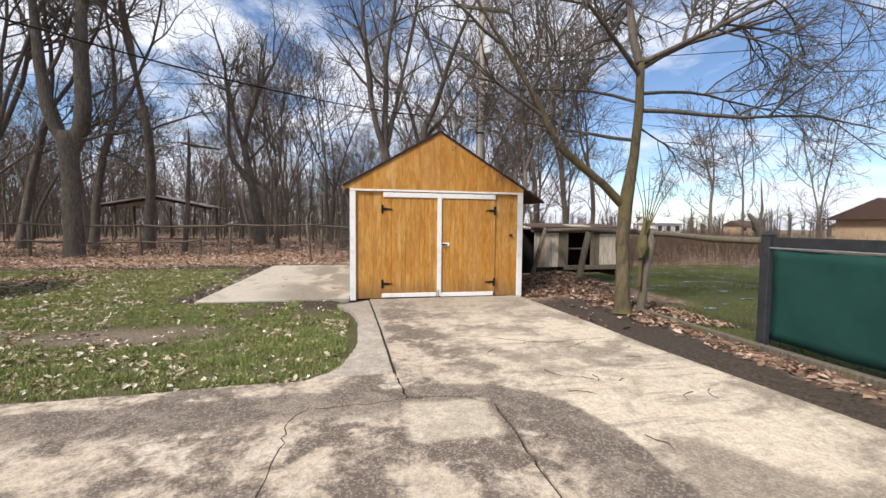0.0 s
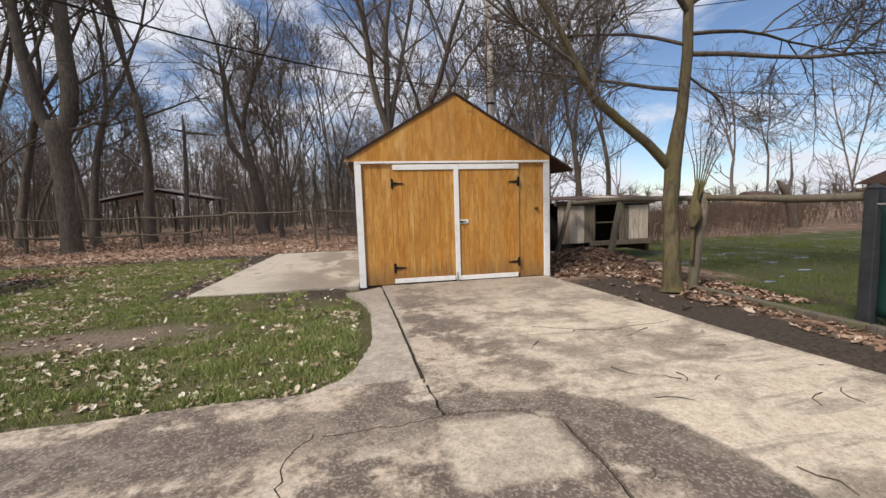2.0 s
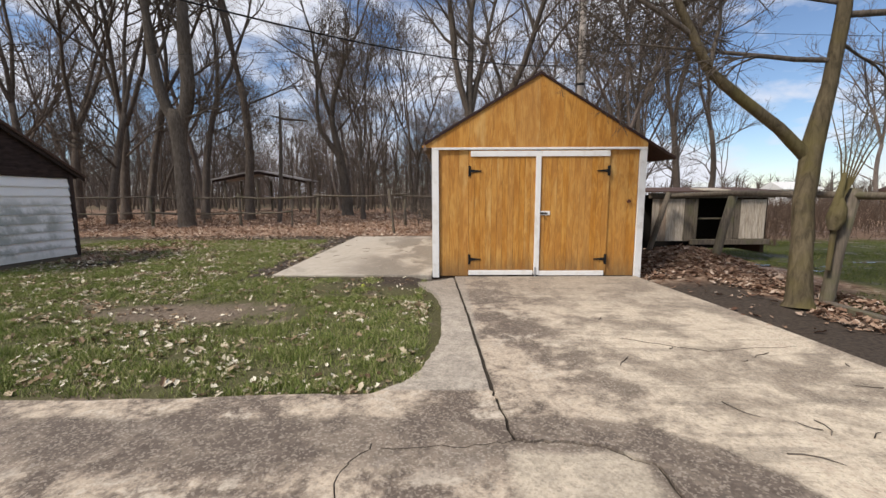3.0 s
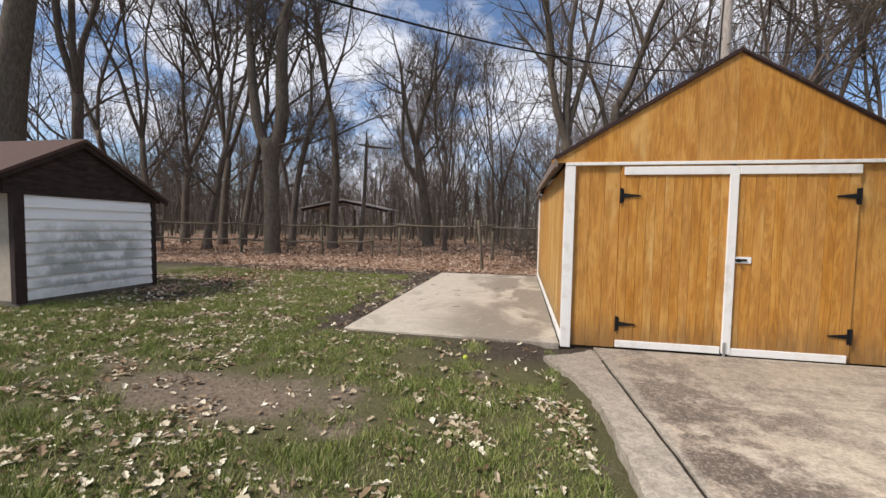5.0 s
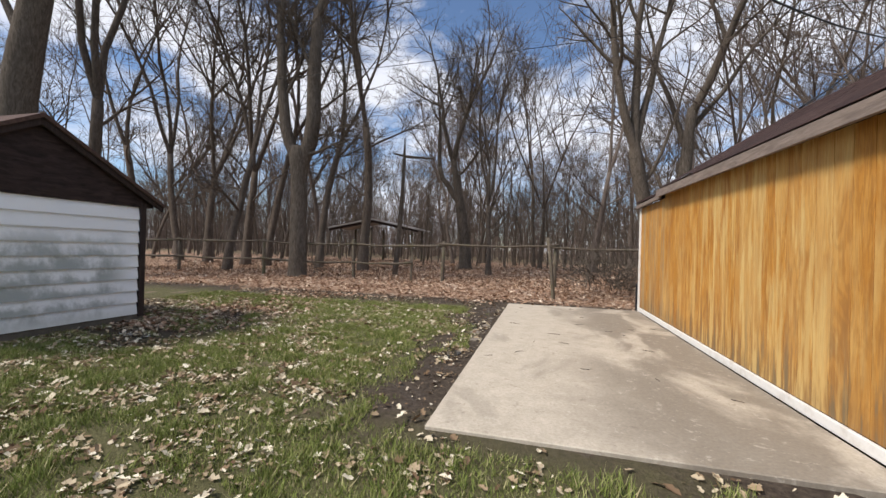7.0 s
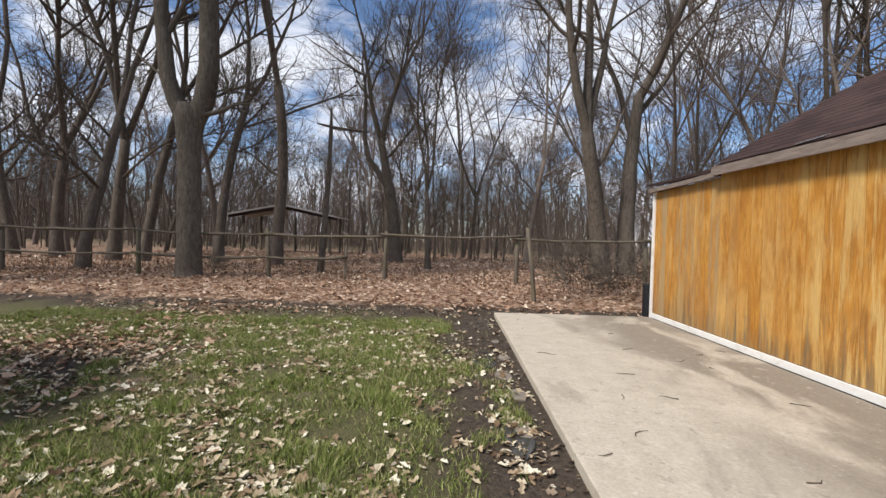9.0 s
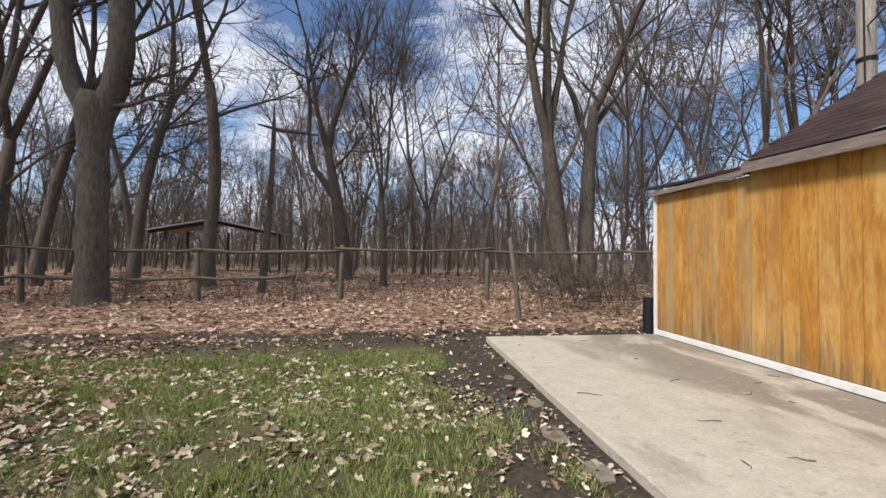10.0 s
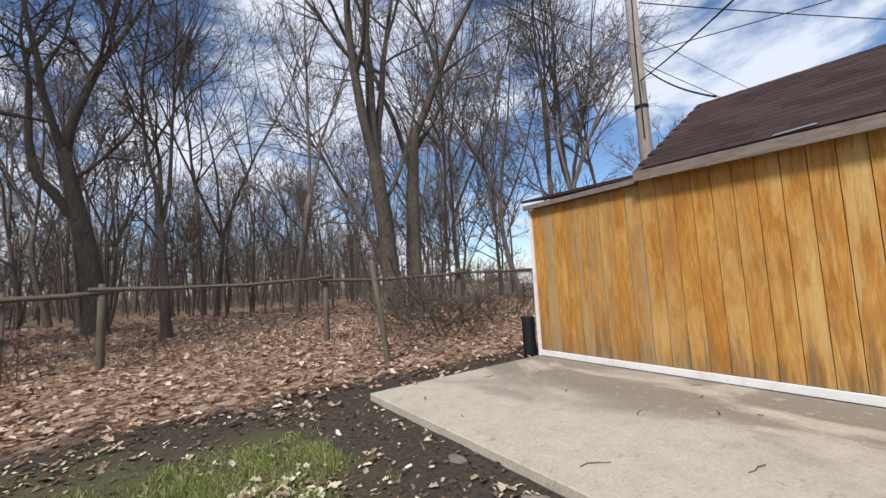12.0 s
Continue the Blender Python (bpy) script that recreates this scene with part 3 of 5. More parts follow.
joint = jagged([(0.352, -0.05), (0.48, -2.64), (0.54, -4.33)], 12, 0.004, 1)
split = jagged([(0.545, -4.36), (0.565, -4.6), (0.605, -4.95), (0.84, -4.97), (1.1, -5.01), (1.2, -5.1), (1.32, -5.18), (1.32, -5.66), (1.31, -6.1), (1.34, -8.0), (1.4, -14)], 6, 0.012, 2)
gap_line = [(x, y, 0.017) for x, y in joint] + [(x, y, 0.011) for x, y in split]
west_edge = [(x - g, y - (g if 0.6 < x < 1.3 and y > -5.2 and y < -4.9 else 0)) for x, y, g in gap_line]
east_edge = [(x + g, y + (g if 0.6 < x < 1.3 and y > -5.2 and y < -4.9 else 0)) for x, y, g in gap_line]
part("drive_slab", prism([(3.6, -0.05), (3.78, -2.4), (3.84, -3.9), (3.96, -5.0), (4.2, -7.0), (4.6, -14)] + east_edge[::-1], "z", -0.15, 0.0), CONCRETE, driveway)
lawn_side = jagged([(-16, -4.66), (-5, -4.55), (-2.32, -4.47), (-0.95, -4.41), (-0.36, -4.38), (-0.14, -4.22), (-0.02, -3.98), (0.1, -3.55), (0.15, -3.1), (0.16, -2.5), (0.14, -1.9), (0.1, -1.47), (0.01, -1.16), (-0.14, -0.85), (-0.27, -0.52), (0.06, -0.36), (0.33, -0.14)], 5, 0.018, 3)
part("apron_slab", prism(west_edge[1:] + [(-16, -14)] + lawn_side, "z", -0.15, -0.004), CONCRETE, driveway)


def crack_strip(pts, width, seed):
    rng = random.Random(seed)
    line = []
    for (ax, ay), (bx, by) in zip(pts, pts[1:]):
        for i in range(6):
            t = i / 6
            line.append((ax + (bx - ax) * t + rng.uniform(-0.02, 0.02), ay + (by - ay) * t + rng.uniform(-0.02, 0.02)))
    v, f = [], []
    for i, (x, y) in enumerate(line):
        w = width * rng.uniform(0.4, 1.0)
        v += [(x - w, y - w * 0.3, 0), (x + w, y + w * 0.3, 0), (x, y, 0.003)]
        if i:
            a = 3 * i
            f += [(a - 3, a, a + 2, a - 1), (a - 1, a + 2, a + 1, a - 2)]
    return mesh_of("crack", v, f, DIRT)


part("crack", crack_strip([(-0.22, -5.0), (-0.36, -5.2), (-0.33, -5.6), (-0.4, -6.6)], 0.004, 1), DIRT, driveway, at=(0, 0, -0.002))
part("crack", crack_strip([(0.6, -4.96), (0.25, -5.02), (-0.25, -5.02)], 0.005, 2), DIRT, driveway, at=(0, 0, -0.002))
part("crack", crack_strip([(1.95, -3.25), (2.6, -3.6), (3.7, -3.45)], 0.005, 3), DIRT, driveway, at=(0, 0, 0.002))
part("joint_fill", prism([(x - 0.03, y - 0.01) for x, y in joint[2:] + split] + [(x + 0.03, y + 0.01) for x, y in (joint[2:] + split)[::-1]], "z", -0.15, -0.02), DIRT, driveway, "dirt-filled joint")

pad = part("concrete_pad", prism([(-2.93, -0.02), (-0.045, -0.06), (-0.045, 7.19), (-2.95, 7.17)], "z", -0.14, 0.03, 0.008), PAD, None)
tagged(pad, "pale concrete pad with damp stains beside the shed", "concrete pad", kind="structure")


# ---- the shed ----
W, L, MAIN = 3.66, 7.17, 5.24
RISE = 0.032            # the roof climbs a little to the back
shed = thing("shed", "orange-stained plywood shed with white trim and brown shingle roof", "shed")


def board_mesh(width, height, thick=0.016, gap=0.0005, skin=None):
    bm = box(gap, width - gap, 0, thick, 0, height, 0.0015)
    me = bpy.data.meshes.new("board")
    bm.to_mesh(me)
    bm.free()
    me.materials.append(skin or SIDING)
    return me


front = part("front_wall", box(0.02, 3.64, 0.02, 0.12, -0.1, 2.3, 0), CORE, shed)
part("back_wall", box(0.02, 3.64, 7.05, 7.15, -0.1, 2.4, 0), CORE, shed)
side = part("side_wall", box(0.02, 0.12, 0.13, 7.04, -0.1, 2.3, 0), CORE, shed)
part("side_wall", box(3.54, 3.64, 0.13, 7.04, -0.1, 2.3, 0), SIDING, shed)
part("shed_floor", box(0.13, 3.53, 0.13, 7.04, -0.1, 0.02, 0), CORE, shed)

for x0, x1 in ((0.09, 0.27), (0.27, 0.44), (0.44, 0.612), (3.058, 3.23), (3.23, 3.4), (3.4, 3.57)):
    part("board", board_mesh(x1 - x0, 2.22, gap=0.0014), None, front, at=(x0, 0.0, 0.005))


def gable_top(x):
    return 2.29 + (x + 0.2) * (3.47 - 2.29) / 2.03 if x < 1.83 else 3.47 - (x - 1.83) * (3.47 - 2.36) / (3.7 - 1.83)


gable = part("gable", prism([(0.05, 2.27), (3.6, 2.27), (3.6, gable_top(3.6) - 0.02), (1.83, 3.44), (0.05, gable_top(0.05) - 0.02)], "y", 0.0, 0.1), CORE, shed)
xs_g = [-0.2, 0.21, 0.62, 1.02, 1.425, 1.83, 2.235, 2.64, 3.05, 3.4, 3.7]
for a, b in zip(xs_g, xs_g[1:]):
    part("board", prism([(a + 0.001, 2.262), (b - 0.001, 2.262), (b - 0.001, gable_top(b)), (a + 0.001, gable_top(a))], "y", -0.03, -0.004, 0.0006), SIDING, gable)

# side boards along the west wall
n_side, wid = 35, 7.08 / 35
for i in range(n_side):
    y = 0.07 + i * wid
    top = 2.26 + RISE * y if y < MAIN else 2.36
    ob = part("board", board_mesh(wid, top - 0.12, 0.016, 0.0036, SIDING_WORN), None, side, at=Matrix.Translation((0.0, y + wid, 0.12)) @ pose(0, 0, 0, 0, 0, -90))

# doors
for k, (x0, x1, hx, sgn) in enumerate(((0.616, 1.79, 0.626, 1), (1.85, 3.054, 3.044, -1))):
    leaf = part("door_leaf", box(x0, x1, -0.012, 0.012, 0.03, 2.17, 0.003), CORE, shed, "orange-stained plywood door")
    ex = x0 if k == 0 else x1
    part("edge_strip", box(ex - 0.0025, ex + 0.0025, -0.0295, 0.0, 0.055, 2.165, 0), SIDING, leaf)
    n = 12
    bw = (x1 - x0) / n
    for i in range(n):
        part("board", board_mesh(bw, 2.155, gap=0.0016), None, leaf, at=(x0 + i * bw, -0.03, 0.06))
    part("head_trim", box(x0 + 0.03, x1 + (0.088 if k == 0 else 0), -0.052, -0.031, 2.105, 2.2, 0.004), WHITE, leaf, "white-painted wood")
    part("foot_trim", box(x0 - 0.005, x1 - 0.03, -0.052, -0.031, 0.025 - 0.01 * k, 0.11 - 0.01 * k, 0.004), WHITE, leaf, "scuffed white-painted wood")
    for hz in (0.31, 1.86):
        hinge = box(hx - 0.022, hx + 0.022, -0.041, -0.031, hz - 0.085, hz + 0.085, 0.003)
        strap = [(hx, hz - 0.03), (hx + sgn * 0.2, hz - 0.008), (hx + sgn * 0.215, hz), (hx + sgn * 0.2, hz + 0.008), (hx, hz + 0.03)]
        other = prism(strap, "y", -0.047, -0.037, 0.001)
        tmp = bpy.data.meshes.new("tmp")
        other.to_mesh(tmp)
        other.free()
        hinge.from_mesh(tmp)
        bpy.data.meshes.remove(tmp)
        bmesh.ops.create_cone(hinge, cap_ends=True, segments=8, radius1=0.012, radius2=0.012, depth=0.18, matrix=Matrix.Translation((hx - sgn * 0.012, -0.046, hz)))
        part("hinge", hinge, IRON, leaf, "black iron strap hinge")
part("meeting_strip", box(1.775, 1.865, -0.062, -0.032, 0.03, 2.104, 0.004), WHITE, shed, "white-painted wood")
latch = part("latch_plate", box(1.87, 2.04, -0.045, -0.031, 1.09, 1.165, 0.003), WHITE, shed, "white latch block")
part("hasp", box(1.86, 1.99, -0.058, -0.046, 1.115, 1.14, 0.003), IRON, latch, "black iron hasp")
bm = bmesh.new()
bmesh.ops.create_cone(bm, cap_ends=True, segments=12, radius1=0.022, radius2=0.018, depth=0.03, matrix=Matrix.Translation((1.9, -0.074, 1.125)) @ pose(0, 0, 0, 90))
part("padlock", bm, IRON, latch, "black padlock")
bolt = box(1.78, 1.81, -0.078, -0.063, 0.0, 0.17, 0.003)
part("drop_bolt", bolt, STEEL, shed, "galvanised drop bolt")
bm = bmesh.new()
bmesh.ops.create_cone(bm, cap_ends=True, segments=10, radius1=0.034, radius2=0.03, depth=0.03, matrix=Matrix.Translation((3.43, -0.015, 1.33)) @ pose(0, 0, 0, 90))
part("knob", bm, RUST, shed, "rusty brown metal cover")

# white trim
part("corner_trim", box(-0.03, 0.088, -0.045, -0.001, -0.02, 2.22, 0.004), WHITE, shed, "white-painted wood")
part("corner_trim", box(-0.03, -0.001, -0.001, 0.068, -0.02, 2.22, 0.004), WHITE, shed, "white-painted wood")
part("corner_trim", box(3.572, 3.69, -0.045, -0.001, -0.03, 2.22, 0.004), WHITE, shed, "white-painted wood")
part("gable_strip", box(-0.03, 3.69, -0.05, -0.001, 2.222, 2.26, 0.004), WHITE, shed, "white-painted wood")
part("base_trim", box(-0.035, -0.002, 0.07, 7.15, 0.032, 0.118, 0.004), WHITE, shed, "white-painted wood")
part("corner_trim", box(-0.035, 0.03, 7.152, 7.2, 0.0, 2.36, 0.004), WHITE, shed, "white-painted wood")


def slope_point(y, t, left=True):
    """t runs from the ridge (0) to the eave (1)."""
    zr = 3.5 + 0.045 * y
    if left:
        return Vector((1.83 - 1.98 * t, y, zr - t * (zr - (2.33 + RISE * y))))
    return Vector((1.83 + 2.35 * t, y, zr - t * (zr - (2.08 + RISE * y))))


def roof_panel(left, y0, y1, thick):
    v = []
    for y in (y0, y1):
        for t in (0, 1):
            p = slope_point(y, t, left)
            v += [p, p - Vector((0, 0, thick))]
    f = [(0, 2, 6, 4), (1, 5, 7, 3), (0, 1, 3, 2), (4, 6, 7, 5), (2, 3, 7, 6), (0, 4, 5, 1)]
    return mesh_of("roof_panel", v, f, BROWN_ROOF)


for left in (True, False):
    roof = part("roof", roof_panel(left, -0.045, MAIN + 0.05, 0.032), None, shed)
    if left:
        west_roof = roof
    else:
        east_roof = roof
e0, e1 = slope_point(-0.05, 1), slope_point(MAIN + 0.05, 1)
v = [(e0.x - 0.02, e0.y, e0.z - 0.12), (e0.x + 0.02, e0.y, e0.z - 0.12), (e0.x + 0.02, e0.y, e0.z - 0.052), (e0.x - 0.02, e0.y, e0.z - 0.01),
     (e1.x - 0.02, e1.y, e1.z - 0.13), (e1.x + 0.02, e1.y, e1.z - 0.13), (e1.x + 0.02, e1.y, e1.z - 0.052), (e1.x - 0.02, e1.y, e1.z - 0.01)]
box_faces = [(0, 3, 2, 1), (4, 5, 6, 7), (0, 1, 5, 4), (3, 7, 6, 2), (0, 4, 7, 3), (1, 2, 6, 5)]
part("fascia", mesh_of("fascia", v, box_faces, FASCIA), None, shed, "weathered grey fascia board")
part("soffit", mesh_of("soffit", [(e0.x + 0.021, 0, e0.z - 0.09), (-0.001, 0, e0.z - 0.02), (-0.001, MAIN, e1.z - 0.02), (e1.x + 0.021, MAIN, e1.z - 0.09),
                                  (e0.x + 0.021, 0, e0.z - 0.075), (-0.001, 0, e0.z - 0.005), (-0.001, MAIN, e1.z - 0.005), (e1.x + 0.021, MAIN, e1.z - 0.075)],
                         box_faces, FASCIA), None, shed)
part("rear_gable", prism([(0.0, 2.3), (3.6, 2.3), (1.83, 3.66)], "y", MAIN - 0.08, MAIN - 0.02), SIDING, shed)
# dark drip edge along the front rakes
for left in (True, False):
    a, b = slope_point(-0.06, 0, left), slope_point(-0.06, 1, left)
    off = Vector((0, 0, 0.02))
    v = [a - off, a - off + Vector((0, 0.03, 0)), a + off * 0.5 + Vector((0, 0.03, 0)), a + off * 0.5, b - off, b - off + Vector((0, 0.03, 0)), b + off * 0.5 + Vector((0, 0.03, 0)), b + off * 0.5]
    part("rake_edge", mesh_of("rake_edge", v, [(0, 1, 2, 3), (4, 7, 6, 5), (0, 4, 5, 1), (3, 2, 6, 7), (0, 3, 7, 4), (1, 5, 6, 2)], SHINGLE), None, shed)

# lower rear part of the roof
rear = part("rear_roof", mesh_of("rear_roof", [(-0.1, MAIN - 0.1, 2.47), (-0.1, 7.26, 2.52), (1.83, 7.26, 2.86), (1.83, MAIN - 0.1, 2.86), (3.9, 7.26, 2.4), (3.9, MAIN - 0.1, 2.4),
                                               (-0.1, MAIN - 0.1, 2.43), (-0.1, 7.26, 2.48), (1.83, 7.26, 2.82), (1.83, MAIN - 0.1, 2.82), (3.9, 7.26, 2.36), (3.9, MAIN - 0.1, 2.36)],
                                 [(0, 3, 2, 1), (3, 5, 4, 2), (6, 7, 8, 9), (9, 8, 10, 11), (0, 1, 7, 6), (1, 2, 8, 7), (2, 4, 10, 8), (4, 5, 11, 10), (5, 3, 9, 11), (3, 0, 6, 9)], SHINGLE), None, shed)
part("fascia", box(-0.105, -0.065, MAIN + 0.06, 7.24, 2.355, 2.428, 0.004), FASCIA, shed, "weathered grey fascia board")
part("rear_gable", prism([(0.02, 2.4), (3.6, 2.4), (1.83, 2.78)], "y", 7.08, 7.15), SIDING, shed)

# loose flashing that sticks out at the eave
fl = slope_point(3.75, 0.985)
part("flashing", mesh_of("flashing", [fl + Vector((-0.05, -0.18, 0.005)), fl + Vector((-0.06, 0.14, 0.0)), fl + Vector((0.05, 0.13, 0.04)), fl + Vector((0.05, -0.15, 0.04)),
                                      fl + Vector((-0.05, -0.18, 0.011)), fl + Vector((-0.06, 0.14, 0.006)), fl + Vector((0.05, 0.13, 0.046)), fl + Vector((0.05, -0.15, 0.046))],
                         box_faces, STEEL), None, shed, "bent loose metal flashing")


# ---- white outbuilding ----
out = thing("outbuilding", "old outbuilding with mildewed white siding and dark brown gable", "outbuilding")
OX = -8.8
part("wall", box(-13.0, OX - 0.1, 0.15, 2.6, -0.1, 1.95, 0), CORE, out)
part("foundation", box(-13.0, OX - 0.02, 0.06, 2.68, -0.15, 0.06, 0.01), plain_mat("footing", (0.12, 0.105, 0.085), 0.9), out)
lap_wall = part("lap_wall", box(OX - 0.1, OX - 0.05, 0.16, 2.56, 0.06, 1.9, 0), CORE, out)
n_lap = 9
ch = (1.87 - 0.07) / n_lap
for i in range(n_lap):
    z = 0.07 + i * ch
    part("siding_board", prism([(OX - 0.05, z), (OX - 0.0, z), (OX - 0.036, z + ch + 0.01), (OX - 0.05, z + ch + 0.01)], "y", 0.17, 2.55), LAP, lap_wall)
part("corner_trim", box(OX - 0.1, OX + 0.01, 0.0, 0.165, 0.03, 1.95, 0.006), BROWN_TRIM, out, "dark brown painted post")
part("corner_trim", box(OX - 0.1, OX + 0.01, 2.56, 2.66, 0.03, 1.95, 0.006), BROWN_TRIM, out, "dark brown painted post")
part("gable", prism([(-0.12, 1.88), (2.78, 1.88), (2.78, 1.98), (1.1, 2.93), (-0.12, 2.2)], "x", OX - 0.08, OX - 0.005), BROWN, out, "peeling dark brown gable boards")
for a, b in (((1.1, 3.0), (2.9, 1.96)), ((1.1, 3.0), (-0.55, 2.03))):
    part("roof", prism([a, b, (b[0], b[1] - 0.05), (a[0], a[1] - 0.06)], "x", -13.2, OX + 0.12), BROWN_ROOF, out, "brown roofing felt")
    part("rake_board", prism([(a[0], a[1] - 0.062), (b[0], b[1] - 0.052), (b[0], b[1] - 0.13), (a[0], a[1] - 0.16)], "x", OX + 0.05, OX + 0.085), BROWN_TRIM, out)
part("front_panel", box(-13.0, OX - 0.14, 0.06, 0.14, 0.06, 1.9, 0.004), BEIGE, out, "plain beige front panel")
part("front_beam", box(-13.0, OX - 0.1, -0.02, 0.05, 1.89, 2.02, 0.004), FASCIA, out)
part("door_post", box(-9.62, -9.5, 0.02, 0.058, 0.05, 1.885, 0.004), BROWN_TRIM, out, "dark brown door post")


# ---- rear fence ----
rng = random.Random(7)
fence = thing("rail_fence", "weathered grey split-rail fence at the edge of the woods", "fence")
posts_x = [-23.5, -18.6, -14.0, -9.7, -5.95, -1.75, 2.3, 6.4]
for i, x in enumerate(posts_x):
    h = 1.62 + rng.uniform(-0.06, 0.1)
    lean = Vector((rng.uniform(-0.06, 0.06), rng.uniform(-0.05, 0.05), 0))
    part("post", tube_mesh("post", [(x, 12.35, -0.2), Vector((x, 12.35, h * 0.5)) + lean * 0.5, Vector((x, 12.35, h)) + lean], [0.075, 0.07, 0.062], 7, GREY_WOOD), None, fence)
for i in range(len(posts_x) - 1):
    for z in ((1.5, 0.74) if i < 4 else (1.53,)):
        a, b = posts_x[i], posts_x[i + 1]
        za, zb = z + rng.uniform(-0.05, 0.05), z + rng.uniform(-0.06, 0.06)
        if i == 3 and z < 1:
            b = -7.3
        pts = []
        for q in range(8):
            t = q / 7
            pts.append((a - 0.15 + (b - a + 0.3) * t, 12.27 + rng.uniform(-0.015, 0.015), za + (zb - za) * t - 0.09 * 4 * t * (1 - t) * rng.uniform(0.5, 1.0)))
        part("rail", tube_mesh("rail", pts, [0.03 + 0.025 * rng.random() for _ in pts], 4, GREY_WOOD), None, fence)
part("post", tube_mesh("post", [(-7.25, 12.4, -0.2), (-7.2, 12.4, 1.55)], [0.05, 0.045], 6, GREY_WOOD), None, fence, "thin grey fence stake")

stake = part("wooden_stake", tube_mesh("stake", [(-1.84, 8.9, -0.15), (-1.92, 8.95, 0.8), (-2.04, 9.0, 1.72)], [0.055, 0.05, 0.045], 7, GREY_WOOD), None, None)
tagged(stake, "leaning weathered wooden stake among dead leaves", "stake")

snag = thing("dead_snag", "slim leaning dead tree with a broken cross branch", "dead tree")
part("trunk", tube_mesh("snag", [(-8.9, 14.9, -0.1), (-8.75, 14.95, 2.0), (-8.65, 15.0, 4.0), (-8.6, 15.0, 5.6), (-8.62, 15.05, 6.5)], [0.14, 0.11, 0.09, 0.075, 0.02], 8, BARK), None, snag)
part("limb", tube_mesh("limb", [(-9.1, 14.9, 5.75), (-8.4, 15, 5.6), (-7.1, 14.9, 5.45)], [0.03, 0.07, 0.03], 6, BARK), None, snag)


# ---- open shelter in the woods ----
shel = thing("open_shelter", "low open wooden shelter with a shallow pitched roof", "shelter")
for x in (-22.2, -18.9, -14.6):
    for y in (34.2, 37.5):
        part("post", tube_mesh("post", [(x, y, -0.3), (x, y, 3.3)], [0.12, 0.11], 6, GREY_WOOD), None, shel)
for a, b in (((-18.6, 4.2), (-23.3, 3.3)), ((-18.6, 4.2), (-13.9, 3.25))):
    part("roof", prism([a, b, (b[0], b[1] - 0.12), (a[0], a[1] - 0.12)], "y", 33.6, 38.2), plain_mat("pale_roofing", (0.30, 0.28, 0.26), 0.9), shel, "pale worn roofing")
    part("beam", prism([(a[0], a[1] - 0.13), (b[0], b[1] - 0.13), (b[0], b[1] - 0.35), (a[0], a[1] - 0.4)], "y", 33.8, 34.0), BROWN_TRIM, shel, "dark beam")


# ---- east side: fence, gate post, edging ----
edging = thing("timber_edging", "old landscape timbers along the drive's planting strip", "edging")
ey = -1.9
for i in range(5):
    y1 = ey - 2.35
    part("timber", box(5.2 + 0.015 * (i % 2), 5.31 + 0.015 * (i % 2), y1 + 0.01, ey, -0.1, 0.03, 0.012), GREY_WOOD, edging)
    ey = y1
green = thing("screened_fence", "dark fence covered with green privacy screen fabric", "fence")
bm = box(5.32, 5.44, -4.2, -4.08, -0.15, 1.44, 0.008)
bmesh.ops.create_cone(bm, cap_ends=True, segments=4, radius1=0.1, radius2=0.01, depth=0.05, matrix=Matrix.Translation((5.38, -4.14, 1.47)) @ pose(0, 0, 0, 0, 0, 45))
part("gate_post", bm, CHARCOAL, green, "charcoal-painted square post")
bmv, bmf = [], []
ny, nz = 90, 10
for j in range(nz + 1):
    for i in range(ny + 1):
        y = -4.24 - i * 0.1
        z = 0.1 + 1.16 * j / nz - 0.01 * math.sin(i * 0.21)
        bmv.append((5.345 + 0.008 * math.sin(i * 0.7 + j * 0.5) + 0.01 * noise.noise((i * 0.13, j * 0.3, 0)), y, z))
for j in range(nz):
    for i in range(ny):
        a = j * (ny + 1) + i
        bmf.append((a, a + 1, a + ny + 2, a + ny + 1))
screen_bm = bmesh.new()
screen_me = mesh_of("screen", bmv, bmf, SCREEN, True)
screen_bm.from_mesh(screen_me)
bmesh.ops.solidify(screen_bm, geom=list(screen_bm.faces), thickness=0.004)
part("screen", screen_bm, SCREEN, green, "taut green screen fabric")
part("top_rope", tube_mesh("rope", [(5.335, -4.2, 1.275), (5.335, -8.5, 1.262), (5.335, -13.2, 1.275)], [0.012] * 3, 6, STEEL), None, green, "pale steel rail")
part("top_board", box(5.375, 5.41, -13.2, -4.2, 1.28, 1.41, 0.004), CHARCOAL, green, "dark wooden top board")
for y in (-6.6, -9.0, -11.4):
    part("post", box(5.37, 5.46, y - 0.05, y + 0.05, -0.2, 1.38, 0.006), CHARCOAL, green)

